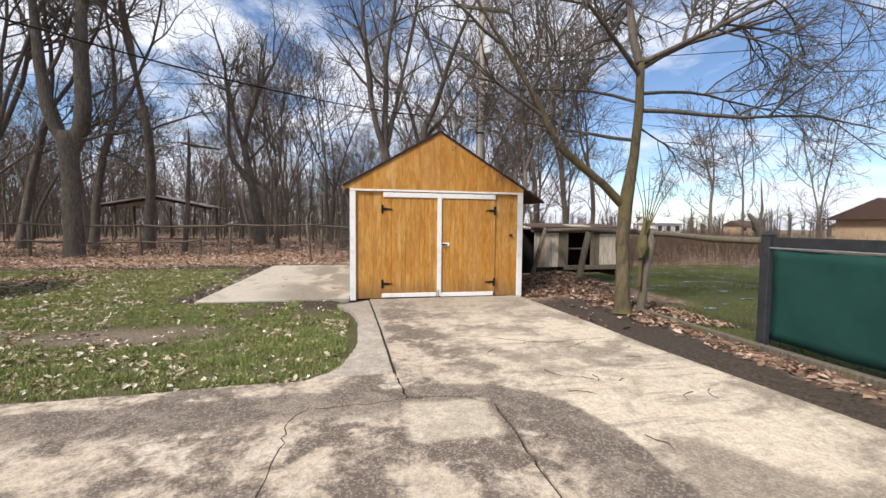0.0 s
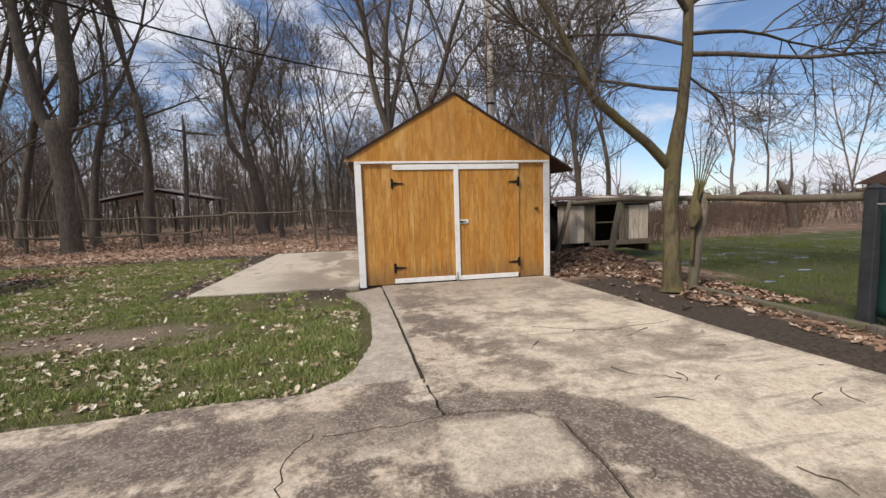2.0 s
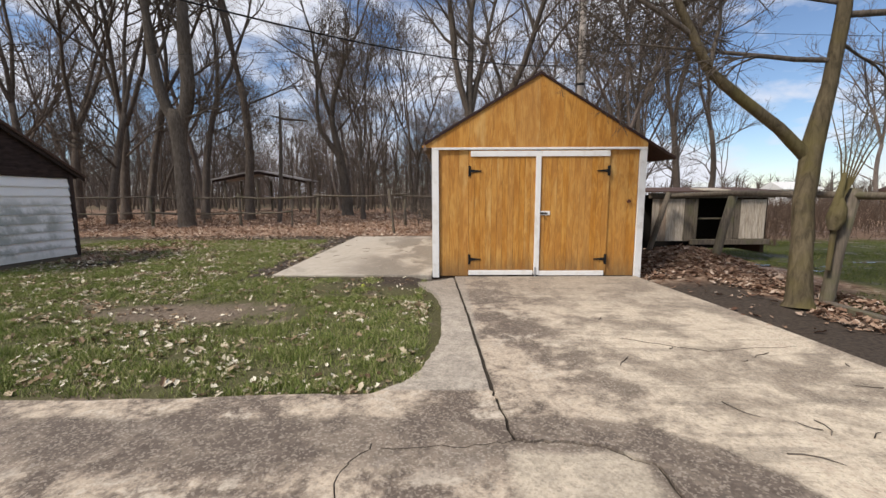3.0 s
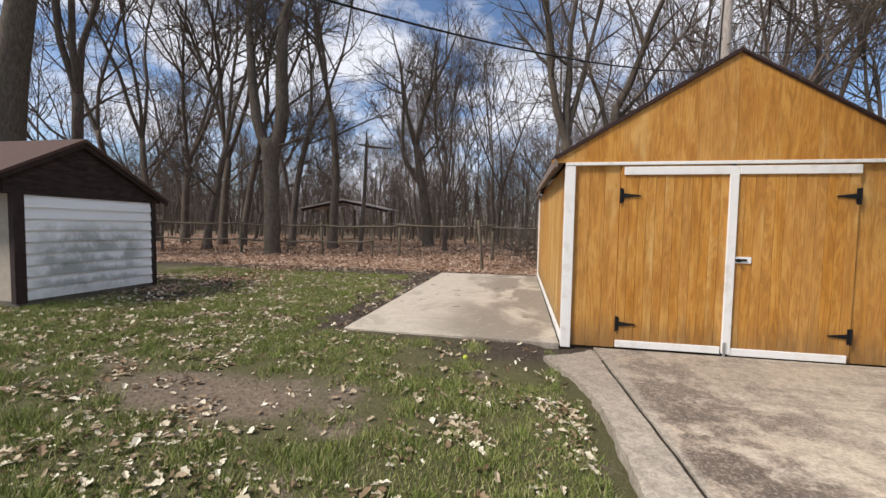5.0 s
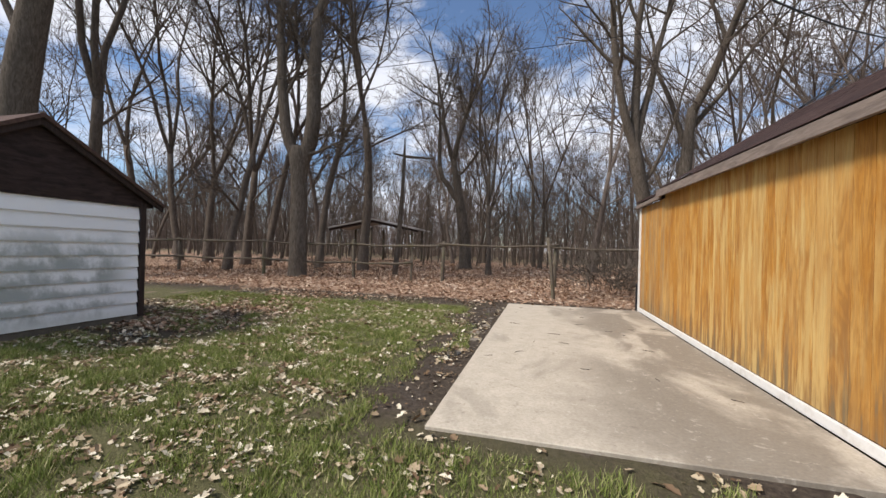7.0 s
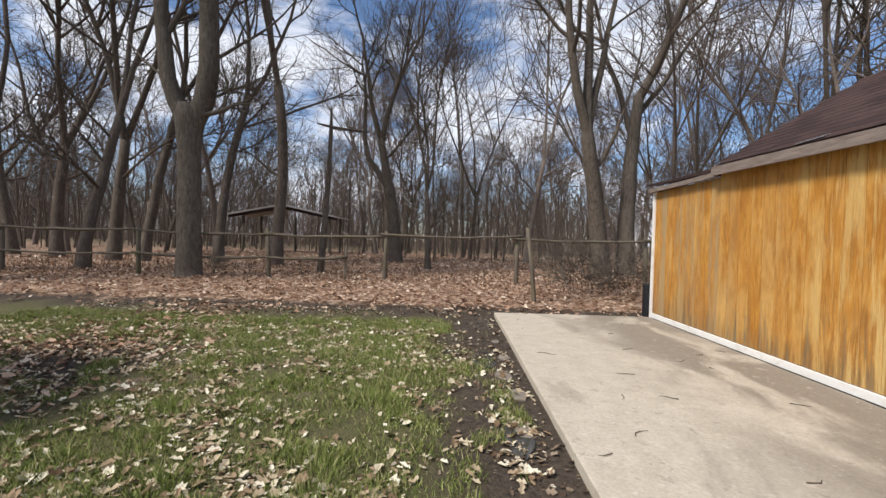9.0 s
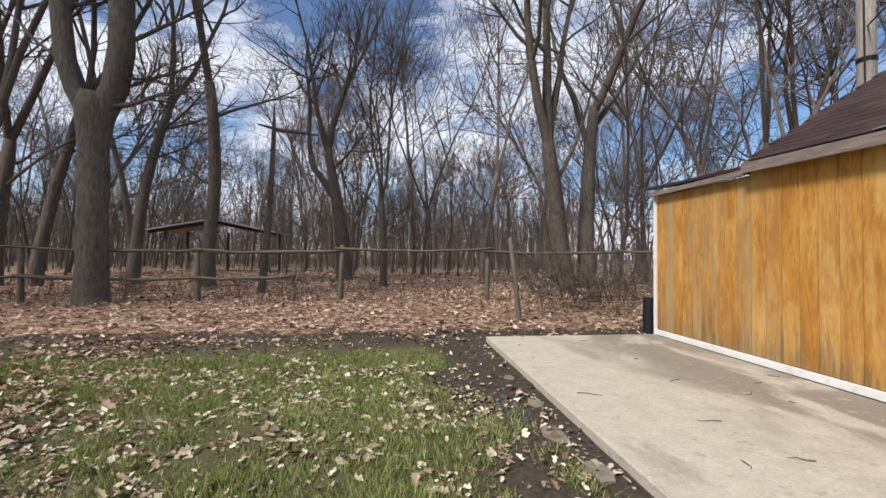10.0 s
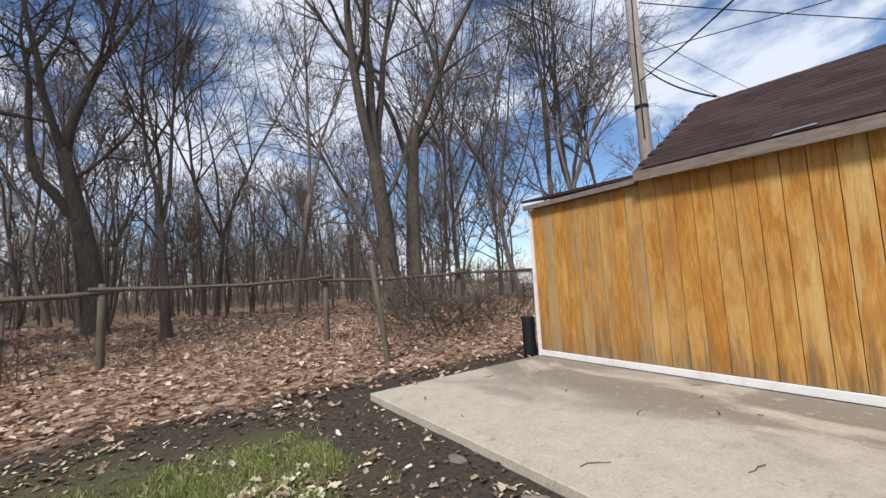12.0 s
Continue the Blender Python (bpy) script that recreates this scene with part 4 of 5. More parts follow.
efence = thing("leaning_fence", "old leaning wooden posts and rails with moss", "fence")
part("post", tube_mesh("post", [(5.3, -1.85, -0.2), (5.36, -1.87, 0.7), (5.5, -1.87, 1.5)], [0.085, 0.08, 0.075], 8, GREY_WOOD), None, efence)
part("post", tube_mesh("post", [(5.52, 0.8, -0.1), (5.68, 0.8, 0.8), (5.84, 0.8, 1.5)], [0.085, 0.08, 0.078], 8, GREY_WOOD), None, efence)
part("post", tube_mesh("post", [(4.75, 1.9, 0.0), (5.0, 1.95, 0.8), (5.2, 1.95, 1.5)], [0.065, 0.06, 0.055], 7, GREY_WOOD), None, efence)
part("rail", tube_mesh("rail", [(5.25, 2.0, 1.42), (5.8, 0.75, 1.47), (5.5, -1.8, 1.42)], [0.05, 0.06, 0.05], 6, GREY_WOOD), None, efence)
part("rail", tube_mesh("rail", [(5.5, -1.75, 1.42), (5.45, -2.5, 1.40), (5.44, -3.3, 1.355), (5.4, -4.1, 1.36)], [0.055, 0.045, 0.055, 0.05], 5, GREY_WOOD), None, efence)

ruin = thing("lean_to", "tumbledown low lean-to of mismatched boards with a dark opening", "lean-to")
RY = 2.2
part("back", box(4.95, 7.66, RY + 0.9, RY + 1.0, 0.1, 1.45, 0), DARK, ruin)
part("end_wall", box(7.57, 7.66, RY + 0.05, RY + 0.89, 0.1, 1.45, 0), CORE, ruin)
x = 4.98
for w_, m_ in ((0.16, CREAM), (0.17, ORANGE_BOARD), (0.2, CREAM), (0.21, CREAM), (0.22, GREY_WOOD), (0.0, None)):
    if m_:
        part("board", box(x + 0.004, x + w_, RY, RY + 0.025, 0.38, 1.36, 0.004), m_, ruin)
    x += w_
part("jamb", box(5.94, 6.02, RY - 0.02, RY + 0.03, 0.38, 1.36, 0.004), GREY_WOOD, ruin)
part("jamb", box(6.74, 6.86, RY - 0.02, RY + 0.03, 0.38, 1.36, 0.004), GREY_WOOD, ruin)
part("sill", box(5.9, 7.7, RY - 0.06, RY + 0.06, 0.30, 0.42, 0.006), GREY_WOOD, ruin)
part("shelf", box(6.0, 6.75, RY + 0.1, RY + 0.5, 0.88, 0.91, 0.003), GREY_WOOD, ruin)
for i in range(5):
    part("board", box(6.88 + i * 0.145, 6.88 + i * 0.145 + 0.138, RY + 0.004 * (i % 2), RY + 0.025, 0.43, 1.34, 0.006), CREAM if i else GREY_WOOD, ruin)
part("header", box(4.9, 7.75, RY - 0.05, RY + 0.05, 1.37, 1.49, 0.006), GREY_WOOD, ruin)
part("roof", prism([(RY - 0.15, 1.5), (RY + 1.1, 1.60), (RY + 1.1, 1.64), (RY - 0.15, 1.53)], "x", 4.85, 7.8), BROWN_ROOF, ruin, "brown roofing felt")
part("roof_patch", prism([(RY - 0.2, 1.535), (RY + 0.3, 1.585), (RY + 0.3, 1.605), (RY - 0.2, 1.555)], "x", 6.0, 6.6), CREAM, ruin, "pale patch board")


# ---- utility pole and wires ----
pole = thing("utility_pole", "bleached wooden utility pole with a transformer", "utility pole", (5.0, 7.8, 0))
part("pole", tube_mesh("pole", [(0, 0, -0.3), (0, 0, 5), (0, 0, 11.5)], [0.17, 0.155, 0.125], 14, POLE), None, pole)
bm = bmesh.new()
bmesh.ops.create_cone(bm, cap_ends=True, segments=20, radius1=0.2, radius2=0.2, depth=0.72, matrix=Matrix.Translation((0.2, -0.34, 8.75)))
bmesh.ops.bevel(bm, geom=[e for e in bm.edges if abs(e.verts[0].co.z - e.verts[1].co.z) < 0.01], offset=0.03, segments=2, affect="EDGES")
part("transformer", bm, TRAFO, pole, "grey enamel transformer can")
part("bracket", box(0.05, 0.2, -0.2, -0.1, 8.6, 8.95, 0.01), STEEL, pole)
part("crossarm", box(-1.1, 1.1, -0.2, -0.1, 10.2, 10.32, 0.01), GREY_WOOD, pole)
bm = bmesh.new()
bmesh.ops.create_cone(bm, cap_ends=True, segments=14, radius1=0.165, radius2=0.165, depth=0.09, matrix=Matrix.Translation((0, 0, 5.35)))
part("strap", bm, IRON, pole, "black band")
part("conduit", tube_mesh("conduit", [(-0.15, -0.08, 4.5), (-0.16, -0.08, 6.8), (-0.12, -0.1, 8.4)], [0.018] * 3, 6, RUBBER), None, pole)


def wire(a, b, sag, r, label):
    pts = []
    a, b = Vector(a), Vector(b)
    for i in range(25):
        t = i / 24
        p = a.lerp(b, t)
        p.z -= sag * 4 * t * (1 - t)
        pts.append(p)
    ob = part("overhead_wire", tube_mesh("wire", pts, [r] * 25, 5, RUBBER), None, None)
    return tagged(ob, label, "wire", "overhead wires")


wire((4.9, 7.7, 6.0), (-9.2, -6.4, 4.6), 0.9, 0.016, "thick black service cable sagging from the pole")
wire((4.9, 7.7, 6.9), (-40, 9.5, 8.2), 0.8, 0.008, "thin overhead wire running along the woods")
wire((4.9, 7.7, 7.3), (45, 4.0, 7.0), 0.9, 0.008, "thin overhead wire running past open yards")
wire((4.9, 7.7, 6.5), (45, 3.2, 6.0), 0.9, 0.010, "thin overhead wire running past open yards")
wire((5.1, 7.65, 8.1), (30, -6.5, 7.6), 0.5, 0.014, "overhead wire passing high above the shed roof")
wire((5.0, 7.65, 6.7), (14.6, -9.0, 8.0), 0.3, 0.012, "thin overhead wire slanting up past the shed roof")
wire((5.0, 7.62, 6.3), (1.9, 5.05, 3.8), 0.12, 0.016, "twisted service drop to the shed roof")


# ---- far houses ----
def house(at, w, d, h, roof_h, wall_m, roof_m, label, windows):
    ob = thing("house", label, "house", at)
    part("wall", box(-w / 2, w / 2, -d / 2, d / 2, -0.8, h, 0), wall_m, ob)
    part("roof", prism([(-d / 2 - 0.5, h - 0.05), (d / 2 + 0.5, h - 0.05), (0.0, h + roof_h)], "x", -w / 2 - 0.4, w / 2 + 0.4), roof_m, ob)
    for i in range(windows):
        x = -w / 2 + w * (i + 0.5) / windows
        win = part("window", box(x - 0.55, x + 0.55, -d / 2 - 0.05, -d / 2 - 0.005, h - 1.7, h - 0.5, 0.01), WHITE, ob)
        part("pane", box(x - 0.47, x + 0.47, -d / 2 - 0.07, -d / 2 - 0.052, h - 1.62, h - 0.58, 0), GLASS, win)
    return ob


house((37.0, 11.0, 0), 9.5, 5, 2.25, 1.3, TAN, BROWN_ROOF, "low tan house with a brown roof beyond the yards", 2)
house((61, 65, 0), 6, 5, 2.6, 1.3, OFFWHITE, OFFWHITE, "small white house far across the fields", 3)
house((112, 92, 0), 8, 6, 2.6, 1.4, TAN, BROWN_ROOF, "pale house with brown roof far off", 3)
house((165, 100, 0), 9, 7, 2.6, 1.8, TAN, BROWN_ROOF, "tan house far off", 3)
house((36, 128, 0), 7, 6, 2.6, 1.6, OFFWHITE, OFFWHITE, "long white house seen between the trunks", 4)


# ---- trees near the yard ----
yard_tree = build_tree("yard_tree", "bare mossy forked tree beside the driveway", (4.86, -1.95, -0.05),
                       [(0, 0, 0, 0.15), (0.05, 0.1, 0.7, 0.122), (0.1, 0.2, 1.4, 0.118), (0.24, 0.32, 2.15, 0.122), (0.35, 0.3, 2.9, 0.085), (0.41, 0.28, 3.8, 0.078), (0.42, 0.3, 4.7, 0.07)],
                       [((0.4, 0.3, 4.6), (0.05, 0.2, 1), 4.0, 0.085), ((0.4, 0.28, 4.5), (1.0, 0.1, 0.62), 4.4, 0.055), ((0.38, 0.28, 4.4), (-0.75, -0.2, 0.8), 3.2, 0.05),
                        ((0.36, 0.3, 3.75), (1.0, -0.1, 0.08), 4.8, 0.042), ((0.37, 0.3, 4.05), (1.0, 0.25, 0.22), 4.2, 0.034), ((0.33, 0.3, 3.2), (-1.0, 0.1, 0.2), 2.8, 0.034),
                        ((0.4, 0.3, 4.5), (0.35, 0.5, 1.0), 3.6, 0.05), ((0.35, 0.3, 3.5), (0.8, 0.6, -0.1), 2.6, 0.02), ((0.4, 0.3, 4.6), (1.0, -0.5, 0.5), 4.5, 0.045), ((0.36, 0.3, 3.9), (-0.9, 0.5, 0.35), 3.0, 0.03)],
                       11, BARK_YARD, 3, (11, 10, 6), -0.02, crown_m=BARK)
limb = Tubes()
limb.add([Vector(p) for p in ((0.2, 0.32, 1.95), (-0.25, 0.3, 2.35), (-0.8, 0.27, 2.72), (-1.25, 0.25, 3.05), (-1.5, 0.25, 3.5), (-1.75, 0.25, 3.95), (-2.2, 0.28, 4.6), (-2.65, 0.3, 5.25))], [0.085, 0.074, 0.068, 0.062, 0.052, 0.044, 0.034, 0.022], 9, False)
sub_w, sub_t = Tubes(), Tubes()
rg = random.Random(5)
for q, d, ln, r in (((-1.25, 0.25, 3.05), (0.3, 0.3, 1), 2.2, 0.03), ((-1.5, 0.25, 3.5), (-0.9, 0.1, 0.5), 2.4, 0.035), ((-1.75, 0.25, 3.95), (0.5, 0.2, 1), 2.3, 0.03), ((-0.8, 0.27, 2.72), (-0.5, 0.5, 0.8), 1.6, 0.02), ((-2.3, 0.28, 4.7), (-1, -0.3, 0.5), 2.2, 0.03), ((-2.65, 0.3, 5.25), (-0.4, 0.2, 1), 2.5, 0.03)):
    branch((sub_w, sub_t), rg, Vector(q), Vector(d), ln, r, 1, 3, (9, 9, 6), 0.05)
part("side_limb", limb.mesh("side_limb", BARK_YARD), None, yard_tree)
part("side_crown", joined(sub_w, sub_t).mesh("side_crown", BARK), None, yard_tree)
burl = Tubes()
burl.add([Vector(p) for p in ((0.33, 0.0, 0.5), (0.36, 0.02, 1.0), (0.34, 0.0, 1.35), (0.42, 0.02, 1.75))], [0.03, 0.035, 0.05, 0.025], 8)
for i in range(7):
    a = -0.6 + i * 0.2
    burl.add([Vector((0.4, 0.0, 1.4)), Vector((0.6 + 0.3 * a, 0.1, 2.0)), Vector((0.8 + 0.9 * a, 0.2, 2.7))], [0.014, 0.009, 0.003], 4)
burl.add([Vector((0.33, 0.0, 1.02)), Vector((0.35, 0.0, 1.16)), Vector((0.38, 0.01, 1.3)), Vector((0.37, 0.0, 1.44))], [0.05, 0.105, 0.09, 0.04], 9)
part("broken_stub", burl.mesh("shoots", BARK_YARD), None, yard_tree, "broken stub with thin upright shoots")

# the big forked tree on the fence line
big = build_tree("big_tree", "massive grey forked tree on the fence line", (-12.2, 12.15, -0.05),
                 [(0, 0, 0, 0.39), (0.0, 0, 1.2, 0.35), (-0.03, 0, 2.6, 0.33), (-0.04, 0, 4.2, 0.33), (-0.04, 0, 5.1, 0.43), (-0.04, 0, 5.55, 0.34)],
                 [((-1.15, 0, 10.9), (-0.2, 0.05, 1), 7, 0.15), ((0.6, 0, 10.9), (0.2, 0.0, 1), 7, 0.19), ((0.0, 0.2, 5.3), (-0.1, 0.6, 1.2), 8, 0.1), ((0.3, -0.1, 5.2), (1.4, 0.0, -0.15), 1.9, 0.09),
                  ((0.4, 0.1, 5.7), (1.2, 0.3, 0.4), 2.8, 0.05), ((0.4, 0, 5.9), (1.2, -0.2, 0.2), 2.4, 0.04), ((0.45, 0.1, 6.9), (1.2, 0.1, 0.7), 4.0, 0.06), ((-0.6, 0.1, 6.2), (-1.2, 0.0, 0.5), 3.5, 0.05), ((-0.8, 0, 7.8), (0.6, 0.2, 1.2), 5, 0.08), ((0.5, 0, 8.5), (-0.5, -0.2, 1.2), 5, 0.08)],
                 21, BARK, 3, (8, 7, 6), 0.06,
                 boughs=([(-0.16, 0, 4.9, 0.24), (-0.5, 0, 5.6, 0.25), (-0.78, 0, 6.4, 0.235), (-1.0, 0, 8.3, 0.21), (-1.18, 0, 11.2, 0.13)],
                         [(0.08, 0, 4.9, 0.30), (0.42, 0, 5.7, 0.31), (0.56, 0, 6.7, 0.30), (0.53, 0, 8.5, 0.28), (0.62, 0, 11.2, 0.18)]))
west_tree = build_tree("leaning_tree", "thick leaning grey tree behind the outbuilding", (-20.3, 7.0, -0.1),
                       [(-0.3, 0, 0, 0.66), (0.0, 0, 2.5, 0.58), (0.25, 0, 5.0, 0.54), (0.55, 0, 7.0, 0.5), (1.25, 0, 10.0, 0.42), (1.7, 0, 13, 0.32)],
                       [((1.5, 0, 12), (0.2, 0.2, 1), 7, 0.2), ((0.7, 0, 8), (-0.9, 0.1, 0.9), 7, 0.16), ((0.4, 0, 6), (-0.9, -0.3, 0.7), 5, 0.08), ((1.2, 0, 10), (0.9, 0.2, 0.9), 6, 0.12)], 22, BARK, 3, (7, 7, 6), 0.05)

# twin tree behind the pad
twin = build_tree("leaning_twin_tree", "tall grey tree splitting into several steep leaders", (2.75, 17.2, 0.0),
                  [(0, 0, 0, 0.42), (-0.25, -0.1, 1.5, 0.36), (-0.65, -0.5, 3.6, 0.32), (-1.1, -0.9, 5.6, 0.28), (-1.22, -1.0, 6.3, 0.2)],
                  [((-1.2, -1.0, 6.0), (-0.55, 0.0, 1.0), 11, 0.2), ((-1.2, -1.0, 6.2), (-0.05, 0.1, 1.0), 12, 0.21), ((-1.15, -1.0, 6.0), (0.32, 0.1, 1.0), 11, 0.17), ((-0.8, -0.6, 4.3), (0.7, -0.2, 0.9), 6, 0.09)],
                  31, BARK, 3, (7, 6, 5), 0.05)
twin2 = build_tree("tall_tree", "tall grey tree standing close behind its forked neighbour", (3.9, 17.6, 0.0),
                   [(0, 0, 0, 0.4), (-0.05, 0, 2, 0.35), (0.05, 0, 5, 0.29), (0.3, 0, 8, 0.2)],
                   [((0.3, 0, 7.8), (0.3, 0, 1), 10, 0.2), ((0.1, 0, 6.0), (-0.35, 0.1, 1), 9, 0.14), ((0.2, 0, 7), (0.65, 0.2, 1), 9, 0.13)], 32, BARK, 3, (7, 6, 5), 0.05)
bent = build_tree("bent_tree", "grey tree with a low bent limb and spreading crown", (-7.3, 24.0, 0.0),
                  [(0, 0, -0.1, 0.46), (-0.05, 0, 1.6, 0.38), (-0.4, 0, 4.0, 0.34), (-0.75, 0, 5.8, 0.26), (-1.03, 0, 7.5, 0.2)],
                  [((-1.0, 0, 7.2), (-0.45, 0, 1), 9, 0.17), ((-1.0, 0, 7.3), (0.12, 0, 1), 10, 0.19), ((-1.9, 0, 6.5), (-0.2, 0.1, 1), 9, 0.15), ((-0.8, 0, 6.2), (0.9, 0.1, 0.6), 5, 0.09)],
                  41, BARK, 3, (8, 7, 6), 0.05)
part("bent_limb", tube_mesh("bent_limb", [(-0.45, 0, 4.4), (-0.9, 0, 5.0), (-1.4, 0, 5.8), (-1.75, 0, 6.2), (-1.95, 0, 7.0)], [0.2, 0.2, 0.18, 0.17, 0.14], 9, BARK), None, bent)

# ---- the woods ----
near_variants, far_variants = [], []
for i in range(6):
    r_ = random.Random(100 + i)
    near_variants.append(woodland_tree(100 + i, r_.uniform(16, 22), 0.19 + 0.09 * r_.random(), r_.uniform(4.5, 7.5), BARK_FAR, 3, (10, 8, 6), (r_.uniform(-0.1, 0.1), r_.uniform(-0.08, 0.08)), 0.004, (2, 2, 3)))
for i in range(8):
    r_ = random.Random(200 + i)
    # every second variant wears the bark lightened for haze
    far_variants.append(woodland_tree(200 + i, r_.uniform(14, 21), 0.10 + 0.09 * r_.random(), r_.uniform(3, 8), BARK_HAZED if i % 2 else BARK_FAR, 3, (8, 6, 4), (r_.uniform(-0.14, 0.14), r_.uniform(-0.1, 0.1)), 0.007, (1, 2, 2, 3)))


def put_tree(x, y, k, s, turn, label, rich=False):
    ob = thing("woodland_tree", label, "tree", Matrix.Translation((x, y, ground_z(x, y))) @ pose(0, 0, 0, 0, 0, turn) @ Matrix.Diagonal((s, s, s, 1)), "bare trees of the woods")
    pair = near_variants[k % 6] if rich else far_variants[k % 8]
    for nm, me in zip(("trunk", "crown"), pair):
        part(nm, me, None, ob)
    return ob


LBL = "tall bare grey-brown woodland tree"
fixed = [(-12.0, 18.0, 0, 1.2), (-14.9, 18.2, 7, 1.1), (-18.3, 18.0, 1, 1.1), (-20.0, 18.3, 8, 1.15), (-24.0, 19.5, 2, 1.15), (-4.95, 18.3, 4, 0.55), (-28, 21, 5, 1.2), (-31, 20, 6, 1.2), (-20.8, 28, 7, 1.3), (-26, 30, 8, 1.2),
         (6.6, 20.0, 9, 1.1), (9.5, 22.0, 10, 1.1), (12.0, 19.5, 11, 1.0), (7.5, 27, 0, 1.2), (11.5, 30.0, 1, 1.1), (15.5, 25.0, 2, 1.0), (9.0, 14.0, 3, 0.8), (1.0, 26.0, 5, 1.2), (-3.0, 33.0, 6, 1.2), (-17, 13.5, 9, 0.9), (-21.5, 10.5, 10, 1.1), (-25.5, 8.0, 11, 0.95)]
taken = [(a, b) for a, b, _, _ in fixed] + [(-12.2, 12.2), (2.75, 17.2), (3.9, 17.6), (-7.3, 24.0), (-20, 7), (-8.9, 14.9)]
rng = random.Random(77)
for x, y, k, s in fixed:
    put_tree(x, y, k, s, rng.uniform(0, 360), LBL, y < 26 and x < 5)
count = 0
while count < 72:
    x, y = rng.uniform(-52, 22), rng.uniform(15, 60)
    if x < -20 and y < 15 or x > 0.42 * y + 3 or (-24 < x < -13 and y < 38.5) or any((x - a) ** 2 + (y - b) ** 2 < 5 for a, b in taken):
        continue
    if y < 29 and (x > -24 or rng.random() < 0.6):
        continue
    taken.append((x, y))
    put_tree(x, y, rng.randrange(12), rng.uniform(0.7, 1.25), rng.uniform(0, 360), LBL)
    count += 1
# thinner growth behind the shed, towards open ground
count = 0
while count < 11:
    y = rng.uniform(15, 42)
    x = y * rng.uniform(0.36, 0.68) + 1.0
    if any((x - a) ** 2 + (y - b) ** 2 < 4 for a, b in taken):
        continue
    taken.append((x, y))
    put_tree(x, y, rng.randrange(12), rng.uniform(0.6, 0.95), rng.uniform(0, 360), LBL)
    count += 1
for x, y, k, s in ((11.4, 16.5, 1, 0.85), (13.4, 16.2, 4, 0.8), (15.2, 16.0, 0, 0.75)):
    put_tree(x, y, k, s, rng.uniform(0, 360), LBL, True)
# sparse trees on the open side
for x, y, k, s in ((25.6, 16.6, 3, 0.75), (24.5, 13.3, 6, 0.62), (26.8, 10.2, 1, 0.7), (36, 45, 2, 0.7), (17, 33, 4, 0.9), (24, 44, 8, 0.9)):
    put_tree(x, y, k, s, rng.uniform(0, 360), "bare tree standing alone in open ground")


def far_woods():
    r_ = random.Random(5)
    t = Tubes()
    for _ in range(760):
        x, y = r_.uniform(-130, 45), r_.uniform(50, 125)
        if x > 0.40 * y + 2:
            continue
        h, r = r_.uniform(9, 19), r_.uniform(0.05, 0.17)
        pts = [Vector((x, y, -0.6))]
        way = Vector((r_.uniform(-0.15, 0.15), r_.uniform(-0.1, 0.1), 1))
        for i in range(5):
            way = (way + wobble(r_, 0.17) + Vector((0, 0, 0.08))).normalized()
            pts.append(pts[-1] + way * h / 5)
        t.add(pts, [r * 1.2, r, r * 0.8, r * 0.6, r * 0.4, 0.02], 4, False)
        for _ in range(14):
            k = r_.uniform(1.0, 4.9)
            q = pts[int(k)].lerp(pts[int(k) + 1], k - int(k))
            d = Vector((r_.uniform(-1, 1), r_.uniform(-1, 1), r_.uniform(0.2, 1.4))).normalized()
            ln = r_.uniform(1.5, 4.5)
            mid = q + d * ln * 0.5
            end = mid + (d + Vector((0, 0, 0.5)) + wobble(r_, 0.4)).normalized() * ln * 0.6
            t.add([q, mid, end], [r * 0.4, r * 0.26, 0.018], 3, False)
            for _ in range(4):
                base = mid.lerp(end, r_.uniform(-0.3, 0.8))
                e2 = base + (d + wobble(r_, 1.0) + Vector((0, 0, 0.4))).normalized() * ln * r_.uniform(0.3, 0.6)
                t.add([base, e2], [0.03, 0.014], 3, False)
    # bark colour lightened to stand for haze over the far trees
    ob = part("far_woods", t.mesh("far_woods", BARK_HAZED), None, None)
    tagged(ob, "dense bare trees far back in the woods", "woods", kind="stuff")


far_woods()


def far_treeline():
    r_ = random.Random(6)
    t = Tubes()
    for _ in range(520):
        a, q = radians(r_.uniform(24, 100)), r_.uniform(140, 230)
        x, y = q * math.sin(a), q * math.cos(a)
        h, r = r_.uniform(4, 10), r_.uniform(0.15, 0.3)
        p = Vector((x, y, -1.0))
        t.add([p, p + Vector((0, 0, h * 0.5)), p + Vector((r_.uniform(-1, 1), 0, h))], [r, r * 0.8, 0.05], 3, False)
        for _ in range(16):
            s_ = p + Vector((0, 0, h * r_.uniform(0.2, 0.9)))
            t.add([s_, s_ + Vector((r_.uniform(-1, 1), r_.uniform(-1, 1), r_.uniform(0.2, 1))) * h * 0.35], [0.07, 0.02], 3, False)
    tagged(part("far_treeline", t.mesh("far_treeline", BARK_FAR), None, None), "low bare trees along the horizon", "trees", kind="stuff")


far_treeline()


